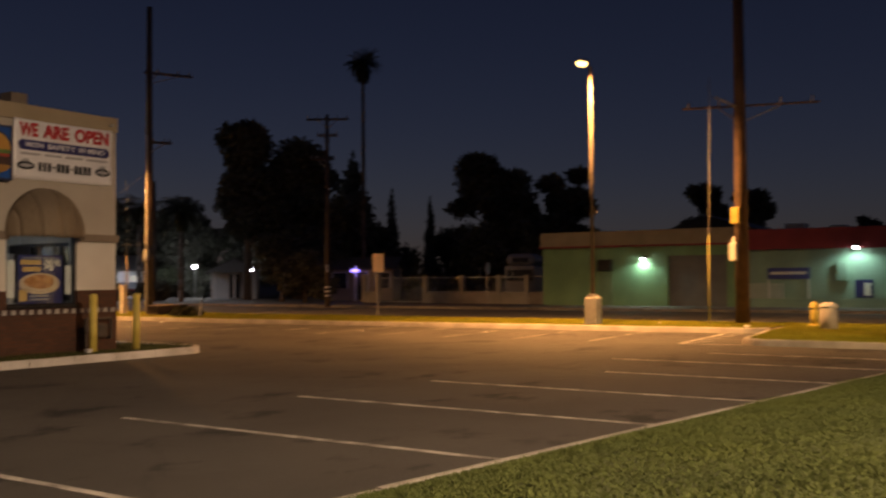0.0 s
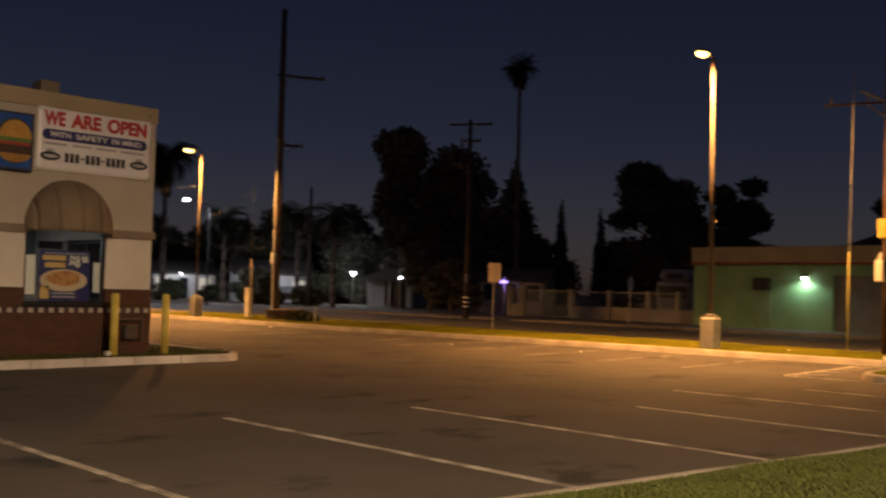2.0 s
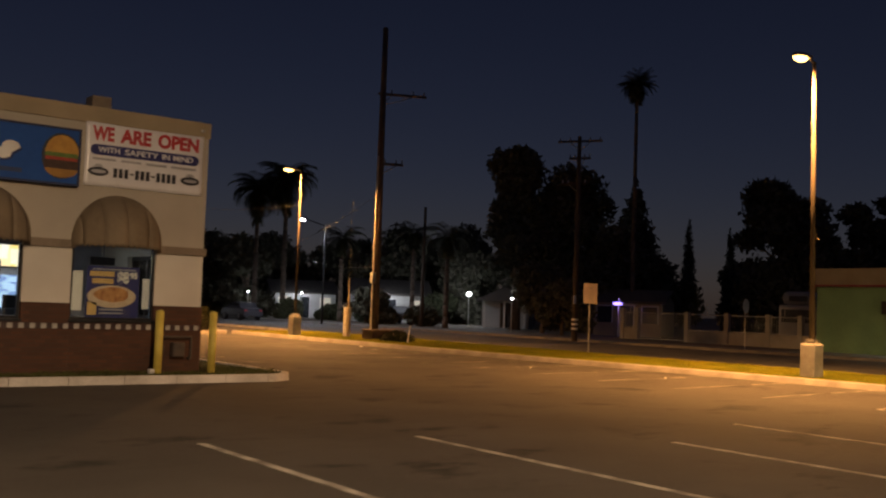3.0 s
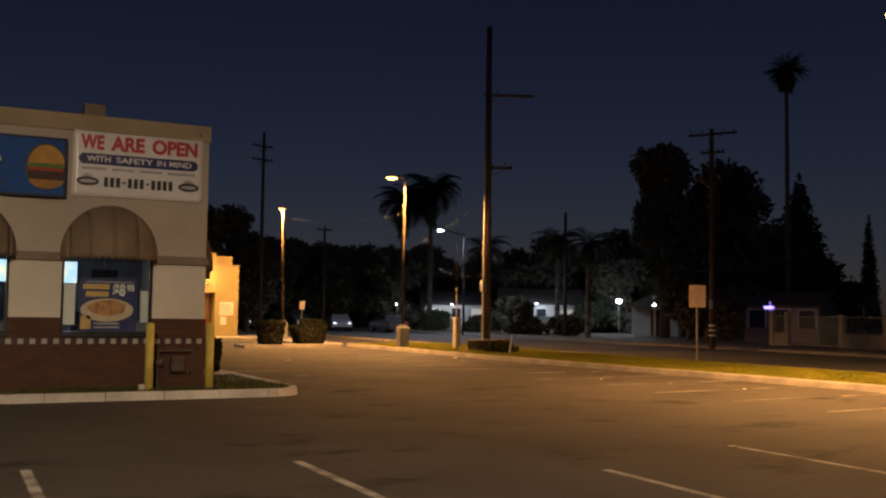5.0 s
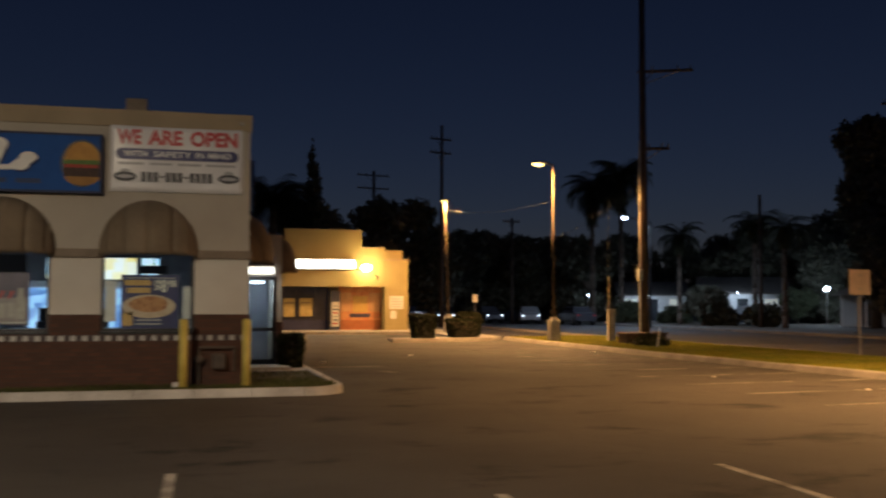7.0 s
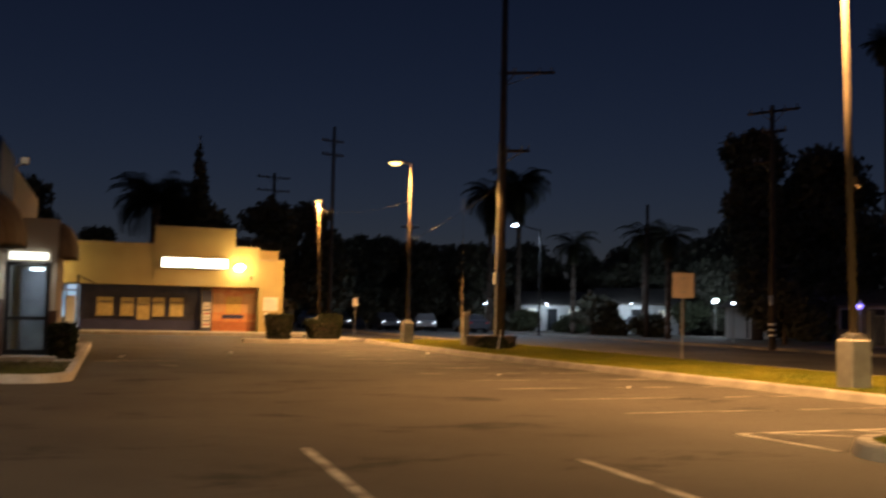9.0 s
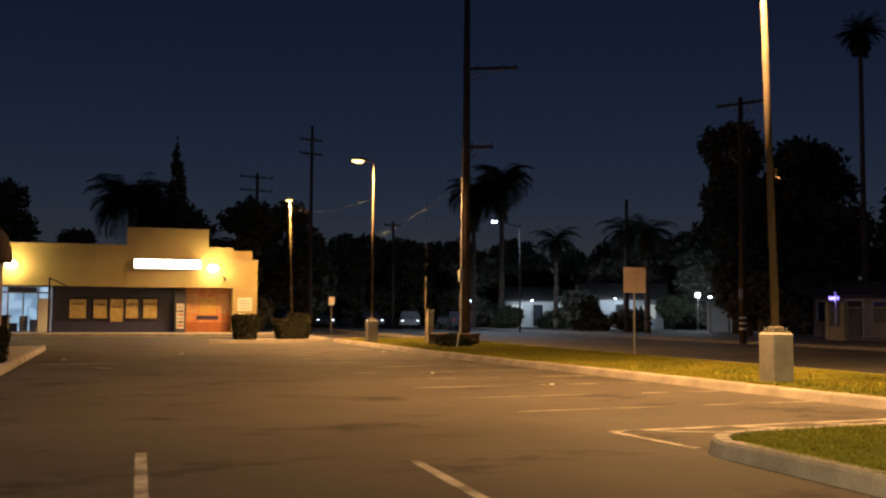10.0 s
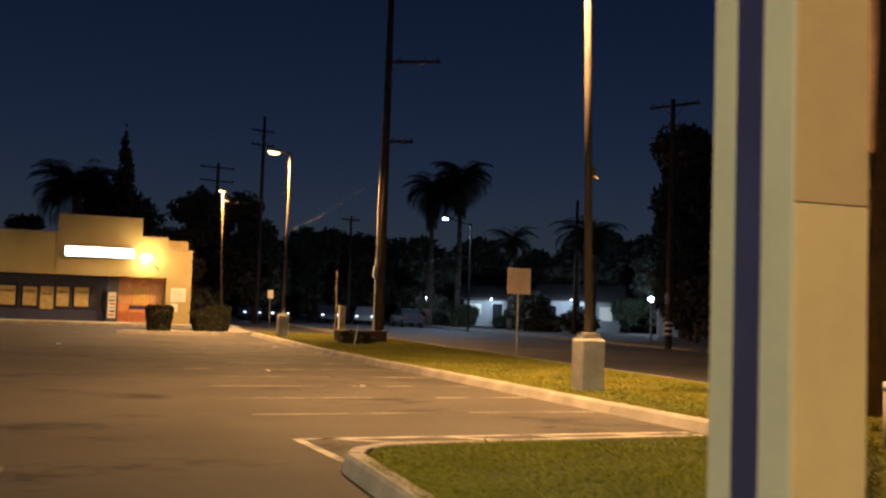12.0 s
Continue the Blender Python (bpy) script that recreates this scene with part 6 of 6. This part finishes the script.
# ---------------------------------------------------------------- fence
M_FENCE = mat("old_render", (0.34, 0.31, 0.27), (0.26, 0.235, 0.2), scale=1.2, rough=0.9, bump=0.2)
fe = thing("fence", (37.6, 0, 0.11), "low pale wall with pillars and steel mesh panels", "fence")
ys = [8.4, 10.0, 11.9, 14.5, 17.2, 20.9, 22.0]
for y in ys:
    bm = bmesh.new()
    box(bm, -0.14, y - 0.14, -0.05, 0.14, y + 0.14, 1.72 + (0.15 if y > 20 else 0), 0.02)
    part("pillar", bm, M_FENCE, fe)
for a, b in zip(ys, ys[1:]):
    gate = abs(a - 17.2) < 0.1
    if not gate:
        bm = bmesh.new()
        box(bm, -0.08, a + 0.14, -0.05, 0.08, b - 0.14, 0.68, 0.01)
        part("low_wall", bm, M_FENCE, fe)
    z0 = 0.08 if gate else 0.72
    for z in (z0, 1.6):
        bm = bmesh.new()
        tube(bm, (0, a + 0.14, z), (0, b - 0.14, z), 0.025, seg=6)
        part("rail", bm, M_STEEL, fe)
    n = int((b - a - 0.3) / 0.13)
    for i in range(n):
        y = a + 0.2 + (b - a - 0.4) * i / max(1, n - 1)
        bm = bmesh.new()
        tube(bm, (0, y, z0), (0, y, 1.62), 0.01, seg=4)
        part("bar", bm, M_STEEL, fe)
    for y in (a + (b - a) / 2,):
        bm = bmesh.new()
        tube(bm, (0, y, 1.6), (0, y, 2.2), 0.02, seg=5)
        part("wire_post", bm, M_STEEL, fe)
fs = thing("road_sign", (31.8, 9.3, 0.12), "small pale sign on a slim post across the road", "road sign")
bm = bmesh.new()
tube(bm, (0, 0, -0.05), (0, 0, 2.3), 0.03, seg=6)
part("post", bm, M_STEEL, fs)
bm = bmesh.new()
plate(bm, oval(0, 2.05, 0.25, 0.35, 22.5, 382.5, 8), -0.05, -0.035)
part("board", bm, M_GREY, fs)
ws = thing("road_sign", (16.2, 39.9, 0.0), "small white sign on a slim post beside the road", "road sign")
bm = bmesh.new()
tube(bm, (0, 0, -0.05), (0, 0, 2.2), 0.03, seg=6)
part("post", bm, M_STEEL, ws)
bm = bmesh.new()
box(bm, -0.17, -0.05, 1.75, 0.17, -0.035, 2.25)
part("board", bm, M_WHITE, ws)


# ---------------------------------------------------------------- houses
M_ROOF = mat("roof_shingle", (0.1, 0.085, 0.075), (0.07, 0.06, 0.055), scale=3, rough=0.9, bump=0.4, fine=20)
M_HOUSE = mat("house_paint", (0.18, 0.175, 0.17), (0.14, 0.135, 0.13), scale=1, rough=0.8)
M_WINDARK = mat("dark_window", (0.04, 0.045, 0.05), (0.03, 0.03, 0.035), scale=2, rough=0.15)
M_PALEHOUSE = mat("pale_house_paint", (0.55, 0.54, 0.52), (0.45, 0.44, 0.42), scale=1, rough=0.8)
M_WINLIT = glow("lit_window", (0.9, 0.85, 0.7), 0.22)


def house(place, w, d, h, rise, turn, label, lit=(), wall=None, count=3):
    """A small gabled house: walls, roof with eaves, door, windows."""
    root = thing("house", place, label, "house", "houses", turn=turn)
    bm = bmesh.new()
    vs = [bm.verts.new(p) for p in ((-w, -d, 0), (w, -d, 0), (w, d, 0), (-w, d, 0), (-w, -d, h), (w, -d, h), (w, d, h), (-w, d, h), (-w, 0, h + rise), (w, 0, h + rise))]
    for f in ((0, 1, 5, 4), (2, 3, 7, 6), (1, 2, 6, 9, 5), (3, 0, 4, 8, 7), (4, 5, 9, 8), (6, 7, 8, 9), (3, 2, 1, 0)):
        bm.faces.new([vs[i] for i in f])
    part("wall", bm, wall or M_HOUSE, root)
    k = (h + rise + 0.08)
    for s in (-1, 1):
        bm = bmesh.new()
        o = 0.45
        drop = rise * (d + o) / d
        pts = [(-w - 0.35, 0, k), (w + 0.35, 0, k), (w + 0.35, s * (d + o), k - drop), (-w - 0.35, s * (d + o), k - drop)]
        lo = [bm.verts.new(p) for p in pts]
        hi = [bm.verts.new((p[0], p[1], p[2] + 0.12)) for p in pts]
        bm.faces.new(lo)
        bm.faces.new(hi)
        for i in range(4):
            j = (i + 1) % 4
            bm.faces.new((lo[i], lo[j], hi[j], hi[i]))
        part("roof", bm, M_ROOF, root, "dark shingle roof")
    for i in range(count):
        x = -w + 2 * w * (i + 0.5) / count
        isdoor = i == count // 2
        z0, z1, hw = (0.05, 2.05, 0.45) if isdoor else (0.9, 2.0, 0.5)
        wi = new("door" if isdoor else "window")
        wi.parent = root
        bm = bmesh.new()
        for a, b, e, f in ((x - hw - 0.08, x - hw, z0, z1 + 0.08), (x + hw, x + hw + 0.08, z0, z1 + 0.08), (x - hw, x + hw, z1, z1 + 0.08)):
            box(bm, a, -d - 0.05, e, b, -d, f)
        part("frame", bm, M_WHITE, wi)
        bm = bmesh.new()
        box(bm, x - hw, -d - 0.02, z0, x + hw, -d - 0.003, z1)
        part("panel" if isdoor else "pane", bm, M_WINLIT if i in lit else M_WINDARK, wi)
    return root


def porch_house(place):
    """A small pale house whose gabled porch faces the road."""
    root = house(place, 2.6, 1.9, 2.25, 0.95, 222, "small pale house with a gabled porch under a yard lamp", (0,), M_PALEHOUSE)
    for y in (-1.6, 0.0, 1.6):
        bm = bmesh.new()
        box(bm, 3.55, y - 0.07, 0, 3.69, y + 0.07, 2.2)
        part("porch_post", bm, M_WHITE, root)
    bm = bmesh.new()
    vs = [bm.verts.new(p) for p in ((2.6, -2.3, 2.2), (3.95, -2.3, 2.2), (3.95, 2.3, 2.2), (2.6, 2.3, 2.2), (2.6, 0, 3.25), (3.95, 0, 3.25))]
    for f in ((0, 1, 5, 4), (3, 4, 5, 2), (1, 2, 5), (0, 4, 3), (0, 3, 2, 1)):
        bm.faces.new([vs[i] for i in f])
    part("porch_gable", bm, M_HOUSE, root, "grey gabled porch roof")
    bm = bmesh.new()
    box(bm, 2.61, -0.45, 0.05, 2.66, 0.45, 2.05)
    part("porch_door", bm, M_WINDARK, root)
    return root


house((44.6, 27.2, 0.1), 2.3, 2.2, 2.3, 0.7, -62, "small flat-fronted house beside the gate", wall=M_TAN)
porch_house((47.2, 43.0, 0.1))
house((45.2, 57.6, 0.1), 3.4, 3.0, 2.5, 1.2, -30, "white gabled house with a lit front wall", (2,), M_PALEHOUSE)
house((41.5, 67.5, 0.1), 3.0, 3.0, 2.4, 1.1, -21, "white gabled garage house with lit front", (0, 2), M_PALEHOUSE)
house((58.0, 40.0, 0.1), 4.0, 3.2, 2.5, 1.2, -58, "dark gabled house behind the trees")
pw = thing("neon_tube", (40.3, 24.8, 0.1), "purple glowing tube light at the porch", "lamp")
bm = bmesh.new()
tube(bm, (-0.12, -0.32, 2.15), (-0.12, 0.32, 2.15), 0.09, seg=8)
part("tube", bm, glow("purple_glow", (0.3, 0.22, 1.0), 2.5), pw)
bm = bmesh.new()
tube(bm, (0, 0, -0.05), (0, 0, 2.5), 0.06, seg=8)
part("porch_post", bm, M_WHITE, pw)
lamp("POINT", (40.0, 24.8, 2.2), 7, (0.35, 0.25, 1.0), 0.15)
# the fifth stands in for a greenish lit sign
# third and fourth lamps are added to light the pale house fronts
for x, y, z, p, r in ((45.15, 45.8, 2.8, 330, 0.2), (36.7, 31.1, 2.35, 16, 0.08), (42.6, 54.0, 2.6, 85, 0.06), (39.2, 63.2, 2.5, 110, 0.08), (32.6, 61.2, 2.4, 25, 0.07), (19.6, 68.6, 2.5, 60, 0.15)):
    yl = thing("yard_lamp", (x, y, 0.1), "bright cool white yard lamp on a short post", "yard lamp", "yard lamps")
    bm = bmesh.new()
    tube(bm, (0, 0, -0.1), (0, 0, z - 0.2), 0.04, seg=6)
    part("post", bm, M_STEEL, yl)
    bm = bmesh.new()
    ball(bm, (0, 0, z - 0.1), r, r, r * 0.8)
    part("globe", bm, glow("cool_globe", (0.8, 0.92, 1.0), 22), yl, "glowing white globe").visible_shadow = False
    lamp("POINT", (x, y, z), p, (0.75, 0.9, 1.0), 0.12)
sl = thing("street_lamp", (30.4, 45.7, 0.1), "tall street lamp with a cool white head", "street lamp")
bm = bmesh.new()
tube(bm, (0.4, 0, -0.1), (0.4, 0, 7.4), 0.09, 0.06, 8)
tube(bm, (0.4, 0, 7.3), (-1.3, 0.3, 7.75), 0.04, seg=6)
part("pole", bm, M_DARKMETAL, sl)
bm = bmesh.new()
box(bm, -1.7, 0.18, 7.68, -1.1, 0.42, 7.82, 0.03)
part("lamp_head", bm, M_DARKMETAL, sl)
bm = bmesh.new()
ball(bm, (-1.42, 0.3, 7.66), 0.22, 0.12, 0.1)
part("lens", bm, M_COOLLENS, sl, "glowing cool lens").visible_shadow = False
lamp("SPOT", (28.95, 46.0, 7.6), 1600, (0.75, 0.88, 1.0), 0.15, cone=168, blend=0.5)


# ---------------------------------------------------------------- parked cars
def car(place, turn, paint, label, lights=None):
    root = thing("parked_car", place, label, "car", "parked cars", turn=turn)
    prof = [(-2.2, 0.35), (-2.22, 0.75), (-2.0, 0.95), (-1.5, 1.0), (-1.0, 1.42), (0.5, 1.45), (1.15, 1.02), (2.0, 0.88), (2.2, 0.7), (2.2, 0.35)]
    bm = bmesh.new()
    rows = []
    for y, k in ((-0.85, 0.93), (-0.8, 1.0), (0.8, 1.0), (0.85, 0.93)):
        rows.append([bm.verts.new((x * (0.97 + 0.03 * k), y * (1.0 if z < 1.1 else 0.82), z * k if z > 0.5 else z)) for x, z in prof])
    for a, b in zip(rows, rows[1:]):
        for i in range(len(prof)):
            j = (i + 1) % len(prof)
            bm.faces.new((a[i], a[j], b[j], b[i]))
    bm.faces.new(rows[0])
    bm.faces.new(rows[-1][::-1])
    part("body", bm, paint, root)
    for s in (-1, 1):
        bm = bmesh.new()
        vs = [bm.verts.new(p) for p in ((-1.35, s * 0.8, 1.02), (1.0, s * 0.8, 1.02), (0.45, s * 0.71, 1.38), (-0.95, s * 0.71, 1.38))]
        bm.faces.new(vs)
        part("side_glass", bm, M_WINDARK, root)
    for x in (-1.4, 1.4):
        for s in (-1, 1):
            bm = bmesh.new()
            tube(bm, (x, s * 0.66, 0.32), (x, s * 0.88, 0.32), 0.32, seg=16)
            wh = part("wheel", bm, M_BLACK, root)
            bm = bmesh.new()
            tube(bm, (x, s * 0.87, 0.32), (x, s * 0.895, 0.32), 0.19, seg=12)
            part("rim", bm, M_STEEL, wh)
    for s in (-1, 1):
        bm = bmesh.new()
        box(bm, 2.1, s * 0.62 - 0.1, 0.64, 2.23, s * 0.62 + 0.1, 0.74, 0.02)
        part("headlight", bm, lights or M_WHITE, root)
        bm = bmesh.new()
        box(bm, -2.25, s * 0.66 - 0.12, 0.72, -2.14, s * 0.66 + 0.12, 0.86, 0.02)
        part("tail_light", bm, M_RED, root)
    return root


# emission in place of pale glints reflected off the car fronts
HEAD = glow("headlight_glint", (0.85, 0.93, 1.0), 2.5)
CP = [mat("silver_paint", (0.16, 0.16, 0.18), (0.13, 0.13, 0.15), scale=1, rough=0.3, metal=0.5), mat("dark_paint", (0.05, 0.05, 0.06), (0.04, 0.04, 0.05), scale=1, rough=0.3), mat("pale_paint", (0.3, 0.3, 0.31), (0.25, 0.25, 0.26), scale=1, rough=0.3)]
for i, (x, y, a) in enumerate(((24.5, 64.5, 272), (21.0, 66.0, 262), (27.5, 62.0, 255), (18.6, 67.0, 268), (29.4, 56.0, 88), (40.5, 48.5, 40))):
    car((x, y, 0.11 if x > 33 else 0.006), a, CP[i % 3], ("silver", "dark", "white")[i % 3] + " saloon car parked far along the road", HEAD if i < 4 else None)

# a pale camper van behind the fence
vn = thing("camper_van", (42.2, 12.6, 0.11), "pale camper van parked behind the fence", "van", turn=200)
bm = bmesh.new()
box(bm, -2.5, -0.95, 0.45, 2.3, 0.95, 2.3, 0.12)
part("body", bm, CP[2], vn)
bm = bmesh.new()
box(bm, -2.3, -0.9, 2.3, 1.9, 0.9, 3.05, 0.3)
cab = part("raised_roof", bm, CP[2], vn)
bm = bmesh.new()
box(bm, 1.88, -0.5, 2.5, 1.92, 0.5, 2.8)
part("roof_window", bm, M_WINDARK, cab)
bm = bmesh.new()
box(bm, 2.28, -0.8, 1.35, 2.33, 0.8, 2.05)
part("windscreen", bm, M_WINDARK, vn)
for x in (-1.5, 1.5):
    for sd in (-1, 1):
        bm = bmesh.new()
        tube(bm, (x, sd * 0.72, 0.36), (x, sd * 0.97, 0.36), 0.36, seg=16)
        part("wheel", bm, M_BLACK, vn)
